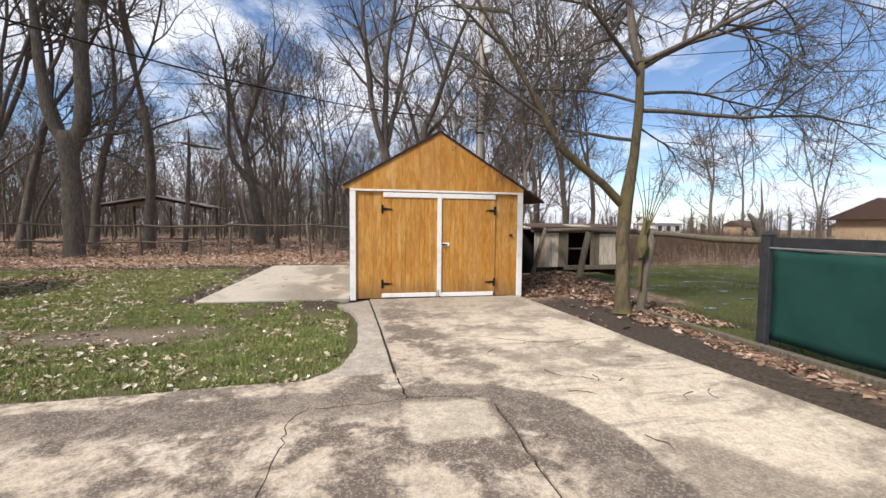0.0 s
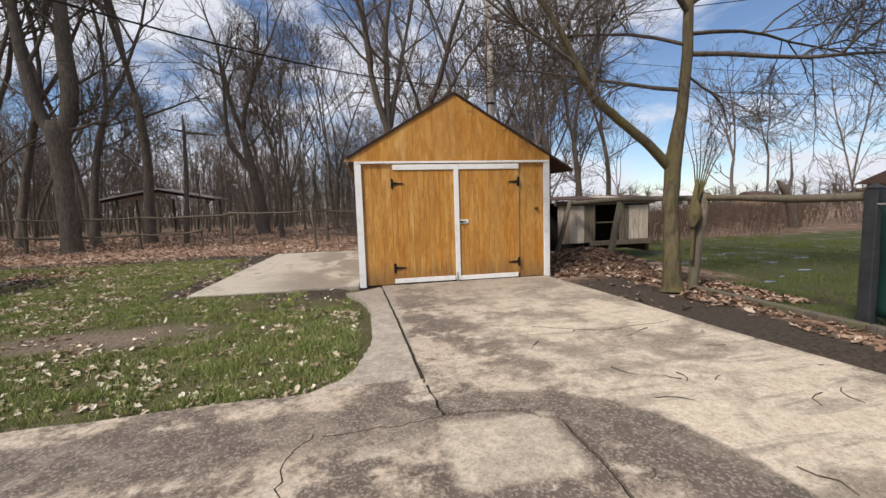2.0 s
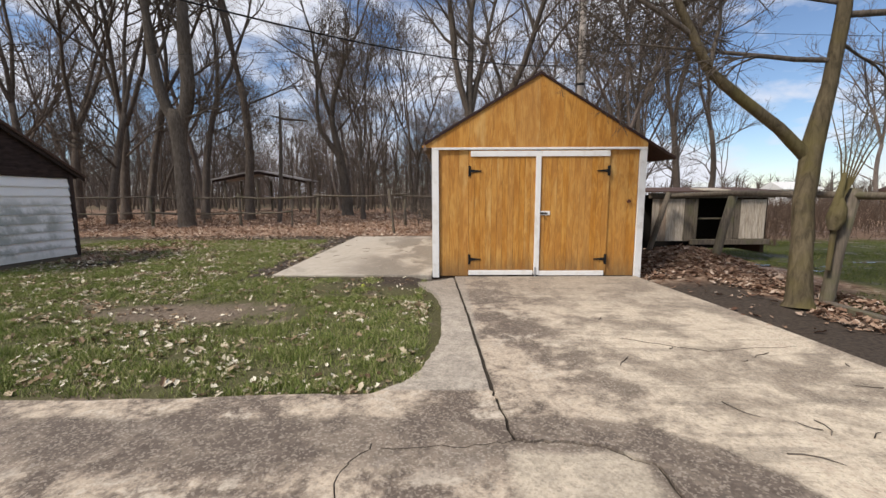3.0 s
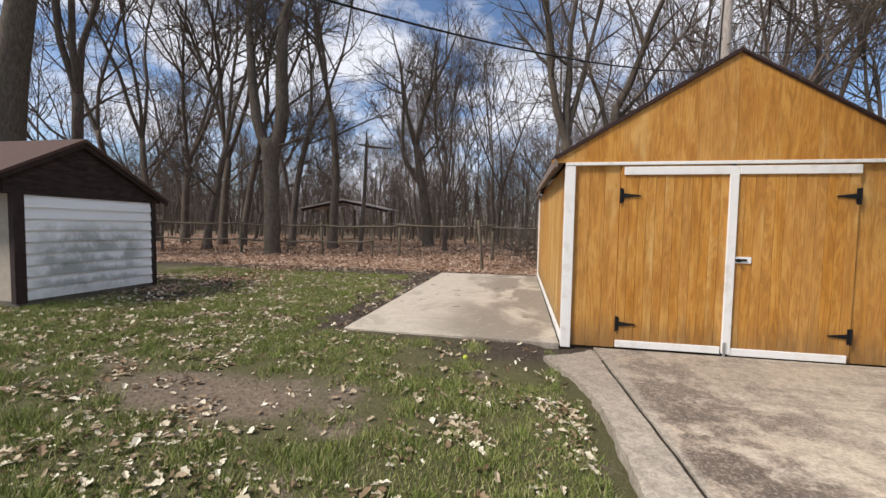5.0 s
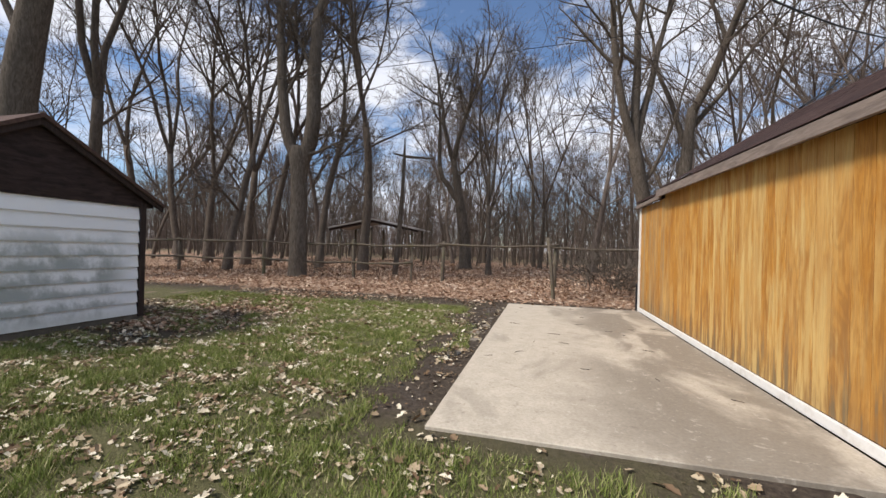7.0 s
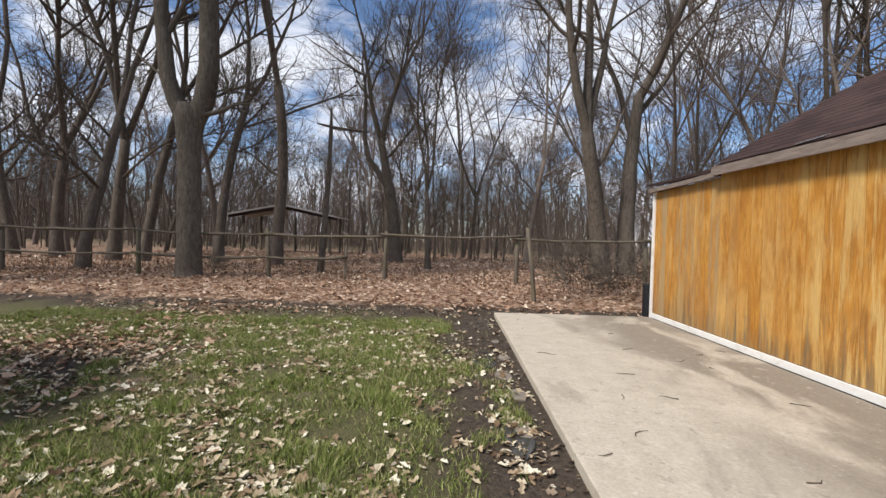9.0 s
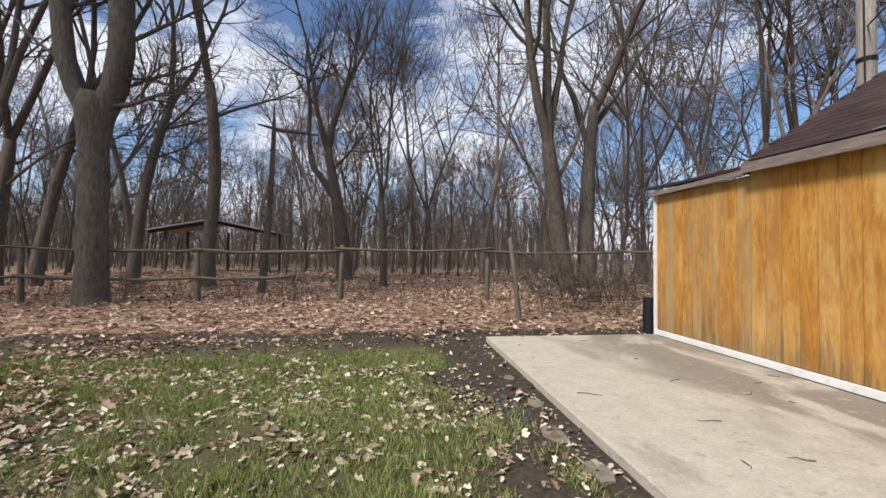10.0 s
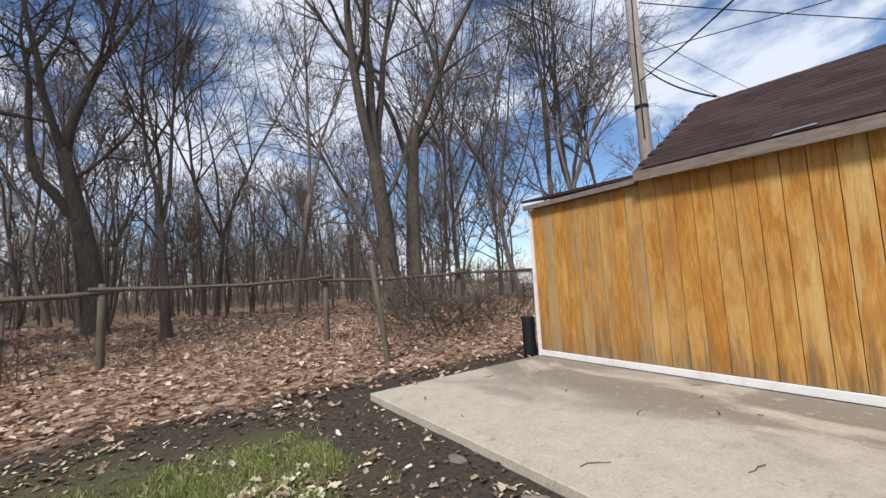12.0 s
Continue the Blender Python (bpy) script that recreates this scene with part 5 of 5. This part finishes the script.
def far_thicket():
    r_ = random.Random(61)
    t = Tubes()
    for _ in range(3600):
        y = r_.uniform(62, 140)
        x = r_.uniform(-1.6 * y, 0.42 * y)
        h = r_.uniform(2.0, 5.0) if r_.random() < 0.45 else r_.uniform(4.0, 13.0)
        p = Vector((x, y, -0.8))
        m = p + Vector((r_.uniform(-0.9, 0.9), 0, h * 0.5))
        e = m + Vector((r_.uniform(-1.3, 1.3), r_.uniform(-0.5, 0.5), h * 0.5))
        t.add([p, m, e], [0.06, 0.05, 0.022], 3, False)
        for _ in range(6):
            q = p.lerp(m, r_.uniform(0.5, 1)) if r_.random() < 0.4 else m.lerp(e, r_.random())
            t.add([q, q + Vector((r_.uniform(-1, 1), r_.uniform(-0.5, 0.5), r_.uniform(0.2, 1.2))) * h * 0.28], [0.035, 0.014], 3, False)
    tagged(part("far_thicket", t.mesh("far_thicket", THICKET), None, None), "brown undergrowth far back in the woods", "undergrowth", kind="stuff")


far_thicket()


def saplings():
    r_ = random.Random(15)
    t = Tubes()
    for _ in range(290):
        x, y = r_.uniform(-45, 14), r_.uniform(27, 50)
        if x > 0.45 * y or (-24 < x < -13 and y < 38.5):
            continue
        h, r = r_.uniform(4, 13), r_.uniform(0.02, 0.07)
        pts = [Vector((x, y, -0.1))]
        way = Vector((r_.uniform(-0.12, 0.12), r_.uniform(-0.1, 0.1), 1))
        for i in range(4):
            way = (way + wobble(r_, 0.1)).normalized()
            pts.append(pts[-1] + way * h / 4)
        t.add(pts, [r * 1.2, r, r * 0.8, r * 0.5, 0.006], 4, False)
        for _ in range(12):
            k = r_.uniform(1.0, 3.9)
            q = pts[int(k)].lerp(pts[int(k) + 1], k - int(k))
            d = Vector((r_.uniform(-1, 1), r_.uniform(-1, 1), r_.uniform(0.3, 1.4))).normalized()
            ln = r_.uniform(0.8, 2.2)
            t.add([q, q + d * ln * 0.5 + wobble(r_, 0.1), q + d * ln + Vector((0, 0, 0.3))], [r * 0.35, r * 0.2, 0.004], 3, False)
    tagged(part("saplings", t.mesh("saplings", BARK_FAR), None, None), "thin bare saplings among the larger trees", "saplings", kind="stuff")


saplings()


def brush(name, label, spots, n, h, seed, spread, skin=BRUSH):
    r_ = random.Random(seed)
    t = Tubes()
    for cx, cy, rad in spots:
        for _ in range(n):
            a, q = r_.uniform(0, 6.28), rad * math.sqrt(r_.random())
            p = Vector((cx + q * math.cos(a), cy + q * math.sin(a), 0))
            p.z = ground_z(p.x, p.y) - 0.02
            hh = h * r_.uniform(0.35, 1.0)
            d = Vector((r_.uniform(-1, 1) * spread, r_.uniform(-1, 1) * spread, 1)).normalized()
            m = p + d * hh * 0.55
            e = m + (d + wobble(r_, 0.5)).normalized() * hh * 0.5
            t.add([p, m, e], [0.007, 0.005, 0.002], 3, False)
            for _ in range(2):
                e2 = m + (d + wobble(r_, 1.0)).normalized() * hh * 0.35
                t.add([m, e2], [0.004, 0.0015], 3, False)
    ob = part(name, t.mesh(name, skin), None, None)
    return tagged(ob, label, "brush", kind="stuff")


brush("dry_brush", "dry leafless brush along the rear fence", [(-20, 12.2, 2.5), (-15.5, 12.3, 2.2), (-11, 13.0, 2.2), (-8, 13.2, 1.5), (-4.0, 13.0, 2.0), (-0.5, 11.5, 1.6), (1.5, 11.8, 1.8), (3.5, 13.0, 2.2), (6.0, 14, 2.2), (-17, 16, 4), (-10, 18, 4), (8, 17, 4), (5, 22, 4), (12, 20, 4)], 60, 0.95, 3, 0.5)
brush("field_brush", "reddish dry brush beyond the next yard", [(9, 8, 2.5), (12, 9, 3), (9.5, 6, 1.2), (16, 10, 4), (21, 13, 4), (27, 17, 6), (34, 22, 8), (22, 24, 7), (44, 34, 10), (30, 36, 9), (14, 11, 3), (19, 11, 3), (24, 14, 4), (29, 12, 5)], 300, 1.9, 4, 0.4, DRY_STEM)

shrub = Tubes()
r_ = random.Random(9)
shrub_w = Tubes()
for i in range(13):
    a = r_.uniform(0, 6.28)
    branch((shrub, shrub_w), r_, Vector((0.1 * math.cos(a), 0.1 * math.sin(a), 0)), Vector((0.7 * math.cos(a), 0.7 * math.sin(a), 1)), r_.uniform(1.3, 2.2), 0.03, 1, 3, (5, 5, 4), -0.02)
bush_me = shrub_w.mesh("stems", BARK)
for x, y, s in ((-0.6, 9.6, 1.0), (0.9, 10.6, 0.85), (-11.3, 11.6, 0.6), (0.2, 9.9, 0.8), (1.9, 10.2, 0.9), (-0.2, 11.4, 1.1)):
    b_ = thing("bare_shrub", "tangled leafless shrub by the fence", "shrub", Matrix.Translation((x, y, 0)) @ pose(0, 0, 0, 0, 0, x * 80) @ Matrix.Diagonal((s, s, s, 1)), "bare shrubs")
    part("stem_tangle", bush_me, None, b_)


# ---- broken tree in the next yard ----
stub = thing("broken_tree", "snapped leaning dead trunk in open brush", "dead tree", Matrix.Translation((21.4, 9.6, 0)) @ Matrix.Diagonal((0.68, 0.68, 0.72, 1)))
part("trunk", tube_mesh("trunk", [(0.6, 0, -0.2), (0.2, 0, 1.2), (-0.5, 0, 2.6), (-1.2, 0, 3.2)], [0.4, 0.32, 0.28, 0.12], 9, BARK), None, stub)
part("limb", tube_mesh("limb", [(-0.3, 0, 2.2), (0.2, 0.1, 3.5), (-0.1, 0.1, 6)], [0.16, 0.1, 0.02], 7, BARK), None, stub)


# ---- puddles, leaves, grass ----
def puddle(x, y, w, d, seed):
    r_ = random.Random(seed)
    z = ground_z(x, y) + 0.012
    pts = []
    for i in range(26):
        a = 6.283 * i / 26
        q = 1 + 0.35 * noise.noise((math.cos(a) * 1.5 + seed, math.sin(a) * 1.5, seed)) + r_.uniform(-0.06, 0.06)
        pts.append((x + w * q * math.cos(a), y + d * q * math.sin(a)))
    ob = part("puddle", prism(pts, "z", z - 0.05, z), WATER, None)
    return tagged(ob, "shallow rain puddle lying on muddy ground", "puddle", "puddles")


for k, (x, y, w_, d_) in enumerate(((-7.75, 1.75, 0.34, 0.13), (-3.35, 4.3, 0.14, 0.32), (-3.25, 2.4, 0.1, 0.28), (7.2, -1.5, 0.18, 0.07), (8.9, -0.8, 0.2, 0.05), (7.6, 0.9, 0.22, 0.06), (8.5, 1.4, 0.25, 0.07), (9.8, 2.0, 0.3, 0.07), (8.0, -2.5, 0.16, 0.05), (10.6, 0.6, 0.24, 0.06), (6.9, 1.5, 0.3, 0.12), (7.9, -1.2, 0.1, 0.04), (9.3, 0.2, 0.14, 0.04))):
    puddle(x, y, w_, d_, k)


def lawn_at(x, y):
    if y > 6.6 or y < -4.36 or x > 0.08 or x < -16:
        return 0.0
    if x > -3.1 and y > -0.25:
        return 0.0
    if x > -0.15 and y > -1.6:
        return 0.0
    g = 0.72 + 0.7 * noise.noise((x * 0.9, y * 0.9, 3.3)) + 0.9 * noise.noise((x * 3.2, y * 3.2, 8.1))
    if y > 0 and x > -4.2:
        g -= (x + 4.2) * 1.0
    if y > -1.3 and x > -1.9:
        g -= 0.7
    if y > 6.0:
        g -= (y - 6.0) * 0.8
    if x < -6.6 and 1.2 < y < 4.8:
        g -= 0.8
    g -= 1.7 * math.exp(-((x + 3.2) / 1.3) ** 2 - ((y + 2.15) / 0.5) ** 2)
    return max(0.0, min(1.0, g))


def grass_blades(n, seed, span, where, label, skin=GRASS):
    r_ = random.Random(seed)
    v, f = [], []
    made = 0
    while made < n:
        x, y = r_.uniform(*span[:2]), r_.uniform(*span[2:])
        if r_.random() > where(x, y):
            continue
        z = ground_z(x, y) - 0.008
        for _ in range(3):
            bx, by = x + r_.gauss(0, 0.02), y + r_.gauss(0, 0.02)
            if by < -4.37 and bx < 5:
                continue
            a, h = r_.uniform(0, 6.28), r_.uniform(0.02, 0.062) * (1 + 0.8 * max(0, noise.noise((x * 3.2, y * 3.2, 8.1)) * 2))
            w_ = r_.uniform(0.0025, 0.005)
            lx, ly = r_.gauss(0, 0.45) * h, r_.gauss(0, 0.45) * h
            k = len(v)
            v += [(bx - w_ * math.cos(a), by - w_ * math.sin(a), z), (bx + w_ * math.cos(a), by + w_ * math.sin(a), z), (bx + lx, by + ly, z + h)]
            f.append((k, k + 1, k + 2))
        made += 1
    ob = part("grass", mesh_of("grass", v, f, skin), None, None)
    return tagged(ob, label, "grass", kind="stuff")


grass_blades(150000, 3, (-11, 0.1, -4.4, 6.8), lawn_at, "short patchy green lawn grass")
grass_blades(24000, 4, (5.45, 16, -7, 6.5), lambda x, y: max(0.0, 0.45 + 1.2 * noise.noise((x * 0.8, y * 0.8, 6.0))) if x > 7.2 or y < -0.8 else 0.0, "rough wet grass of the next yard", GRASS_WET)


def leaf_litter(name, label, n, seed, area, keep, material, size, lift=0.012):
    r_ = random.Random(seed)
    v, f = [], []
    made = tries = 0
    while made < n and tries < n * 12:
        tries += 1
        x, y = r_.uniform(area[0], area[1]), r_.uniform(area[2], area[3])
        if r_.random() > keep(x, y):
            continue
        z = ground_z(x, y) + lift * r_.uniform(0.3, 2.0)
        a, s = r_.uniform(0, 6.28), size * (0.5 + 1.3 * r_.random() ** 2.2)
        ca, sa_ = math.cos(a), math.sin(a)
        tx, ty, curl = r_.gauss(0, 0.35), r_.gauss(0, 0.35), r_.uniform(0.05, 0.9)
        asp = r_.uniform(0.75, 1.3)
        k = len(v)
        for px, py in ((-1.0, 0), (-0.45, 0.5), (-0.1, 0.32), (0.35, 0.55), (1.0, 0), (0.35, -0.55), (-0.1, -0.32), (-0.45, -0.5), (0, 0)):
            qx, qy = px * s * r_.uniform(0.7, 1.15), py * s * asp * r_.uniform(0.7, 1.2)
            qz = abs(py) * s * curl + qx * tx + qy * ty + (abs(px) * 0.2 * s * curl)
            v.append((x + qx * ca - qy * sa_, y + qx * sa_ + qy * ca, z + max(qz, -0.006)))
        f += [(k, k + 8, k + 2, k + 1), (k + 8, k + 4, k + 3, k + 2), (k, k + 7, k + 6, k + 8), (k + 8, k + 6, k + 5, k + 4)]
        made += 1
    ob = part(name, mesh_of(name, v, f, material), None, None)
    return tagged(ob, label, "leaves", kind="stuff")


def on_lawn(x, y):
    if x > 0.1 or (x > -3.0 and y > -0.1):
        return 0
    g = 0.18 + 0.8 * noise.noise((x * 0.8, y * 0.8, 12.0)) + 1.1 * noise.noise((x * 2.6, y * 2.6, 4.0)) + (0.3 if -1.5 < y < 4 and x < -3.6 else 0)
    if y > 4.0:
        g += 0.3 if y < 5.8 else -0.35
    if -1.2 < y < 0.1 and x > -2.6:
        g -= 0.55
    if y > 0 and x > -4.0:
        g -= 0.4
    if -1.3 < x and -4.4 < y < -4.0:
        g += 0.9
    return max(0.04, g)


def in_mud(x, y):
    g = 0.35 + 0.9 * noise.noise((x * 1.7, y * 1.7, 9.0))
    if y > 6.2:
        return g + 0.15
    if x > -4.1:
        return g
    return g if x < -6.8 and y > 1.0 else 0.0


def in_woods(x, y):
    e = 8.0 + 0.7 * noise.noise((x * 0.7, y * 0.7, 1.0))
    if y < e:
        return 0.05 if y < e - 0.8 else 0.3
    return 1.0


leaf_litter("lawn_leaves", "pale curled oak leaves scattered on the lawn", 28000, 4, (-11, 0.1, -4.36, 7.6), on_lawn, LEAVES_PALE, 0.027)
leaf_litter("mud_leaves", "torn wet leaves trodden into dark mud", 5200, 14, (-11, -2.9, -0.6, 8.2), in_mud, LEAVES_MUD, 0.022, 0.006)
leaf_litter("woods_leaves", "thick brown leaf litter under the trees", 31000, 5, (-22, 5.5, 7.0, 18), in_woods, LEAVES_WOODS, 0.044, 0.03)
leaf_litter("outbuilding_leaves", "brown leaves gathered beside the outbuilding", 2600, 17, (-10.5, -6.2, 2.0, 7.5), lambda x, y: 0.9 - 0.55 * abs(x + 8.3) + 0.5 * noise.noise((x, y, 2.0)), LEAVES_WOODS, 0.036, 0.02)
leaf_litter("far_leaves", "brown leaves strewn deeper among the trees", 7000, 15, (-26, 9, 18, 36), lambda x, y: 1.2 - (y - 18) / 22, LEAVES_WOODS, 0.085, 0.03)
leaf_litter("mound_leaves", "brown leaves heaped between shed and lean-to", 7500, 6, (3.75, 6.3, -3.0, 3.0), lambda x, y: 1.0 if x > 4.85 + 0.2 * math.sin(y * 3) or y > -0.2 else 0.04, LEAVES_BROWN, 0.04, 0.025)
leaf_litter("edging_leaves", "brown leaves along the timber edging", 900, 8, (4.7, 5.3, -9.0, -2.5), lambda x, y: 0.3 + (x - 4.7), LEAVES_BROWN, 0.036)


def scatter_twigs():
    r_ = random.Random(12)
    for k in range(38):
        if k < 20:
            x, y, z = r_.uniform(-2.8, -0.2), r_.uniform(0.2, 7.0), 0.034
            ln = r_.uniform(0.05, 0.22)
        else:
            x, y, z = r_.uniform(1.5, 3.9), r_.uniform(-6.5, -2.2), 0.004
            ln = r_.uniform(0.05, 0.26)
        a = r_.uniform(0, 6.28)
        pts = []
        for i in range(4):
            pts.append((x + ln * i / 3 * math.cos(a), y + ln * i / 3 * math.sin(a), z + 0.004))
            a += r_.uniform(-0.35, 0.35)
        ob = part("fallen_twig", tube_mesh("twig", pts, [0.0038, 0.0034, 0.003, 0.0015], 5, BARK), None, None)
        tagged(ob, "small fallen twig lying on concrete", "twig", "fallen twigs")


scatter_twigs()


def soil_clods():
    """Crumbs of trodden earth on the bare patch and along the muddy edges."""
    r_ = random.Random(33)
    v, f = [], []
    for k in range(5200):
        if k < 2900:
            x, y = r_.gauss(-3.2, 0.95), r_.gauss(-2.15, 0.33)
        elif k < 4300:
            x, y = r_.uniform(-4.0, -2.98), r_.uniform(-0.2, 7.8)
        else:
            x, y = r_.uniform(-7.5, -0.2), r_.uniform(6.6, 8.2) if r_.random() < 0.7 else r_.uniform(-0.6, -0.1)
        if x > -2.97 and -0.04 < y < 7.2 or y < -4.3:
            continue
        q = 0.006 + 0.022 * r_.random() ** 3
        z = ground_z(x, y) - q * 0.25
        a = r_.uniform(0, 6.28)
        i = len(v)
        for j in range(5):
            w_ = q * r_.uniform(0.7, 1.4)
            v.append((x + w_ * math.cos(a + j * 1.2566), y + w_ * math.sin(a + j * 1.2566), z))
        v.append((x + q * r_.uniform(-0.3, 0.3), y + q * r_.uniform(-0.3, 0.3), z + q * r_.uniform(0.5, 1.1)))
        f += [(i + j, i + (j + 1) % 5, i + 5) for j in range(5)]
    ob = part("soil_clods", mesh_of("soil_clods", v, f, GROUND, True), None, None)
    tagged(ob, "crumbled brown soil clods on bare ground", "soil", kind="stuff")


soil_clods()

CHUNK = plain_mat("muddy_concrete", (0.20, 0.17, 0.135), 0.85, var=0.35)
# broken concrete bits along the pad's edge
for k, (x, y, s) in enumerate(((-3.12, 3.2, 0.16), (-3.18, 3.75, 0.2), (-3.1, 4.4, 0.14), (-3.2, 2.5, 0.15), (-3.12, 5.2, 0.12))):
    r_ = random.Random(k)
    pts = [(x + s * (0.6 + 0.4 * r_.random()) * math.cos(i * 1.05) * 0.6, y + s * (0.7 + 0.4 * r_.random()) * math.sin(i * 1.05)) for i in range(6)]
    z = ground_z(x, y)
    tagged(part("concrete_chunk", prism(pts, "z", z - 0.04, z + 0.014, 0.004), CHUNK, None), "broken concrete chunk sunk in mud by the pad", "concrete chunk", "concrete chunks")

bm = bmesh.new()
bmesh.ops.create_icosphere(bm, subdivisions=3, radius=0.028, matrix=Matrix.Translation((-1.11, -0.89, ground_z(-1.11, -0.89) + 0.03)))
tagged(part("ball", bm, BALL, None), "small yellow ball lying in the grass", "ball")

barrel = part("drum", prism([(0.11 * math.cos(i * 0.5236), 0.11 * math.sin(i * 0.5236)) for i in range(12)], "z", -0.1, 0.62, 0.01), RUBBER, None, at=(0.09, 7.5, 0))
tagged(barrel, "black plastic drum behind the shed", "drum")


# ---- shingles of the west slope ----
sh_me = bpy.data.meshes.new("shingle")
bm = box(0, 0.3, 0, 0.175, 0, 0.008, 0.002)
bm.to_mesh(sh_me)
bm.free()
sh_me.materials.append(SHINGLE)
rows_n, per = 16, 18
for i in range(rows_n):
    t0 = (i + 1) / rows_n
    for j in range(per):
        y = -0.05 + j * 0.2965 - (0.1 if i % 2 else 0)
        ya = max(y, -0.06)
        p = slope_point(ya, min(t0 * 1.005, 1.01))
        up = (slope_point(ya, 0) - slope_point(ya, 1)).normalized()
        along = Vector((0, 1, RISE)).normalized()
        nrm = up.cross(along).normalized()
        if nrm.z < 0:
            nrm = -nrm
        # local x runs along the eave, y up the slope
        m = Matrix((along, up, along.cross(up))).transposed().to_4x4()
        flip = along.cross(up).z < 0
        q = p + nrm * (0.012 if not flip else 0.02)
        m.translation = q
        tilt = pose(0, 0, 0, -1.1 if not flip else 1.1)
        w_ = min(0.298, MAIN + 0.06 - ya)
        if w_ > 0.05:
            part("shingle", sh_me, None, west_roof, at=m @ tilt @ Matrix.Diagonal((w_ / 0.3, 1, 1, 1)))
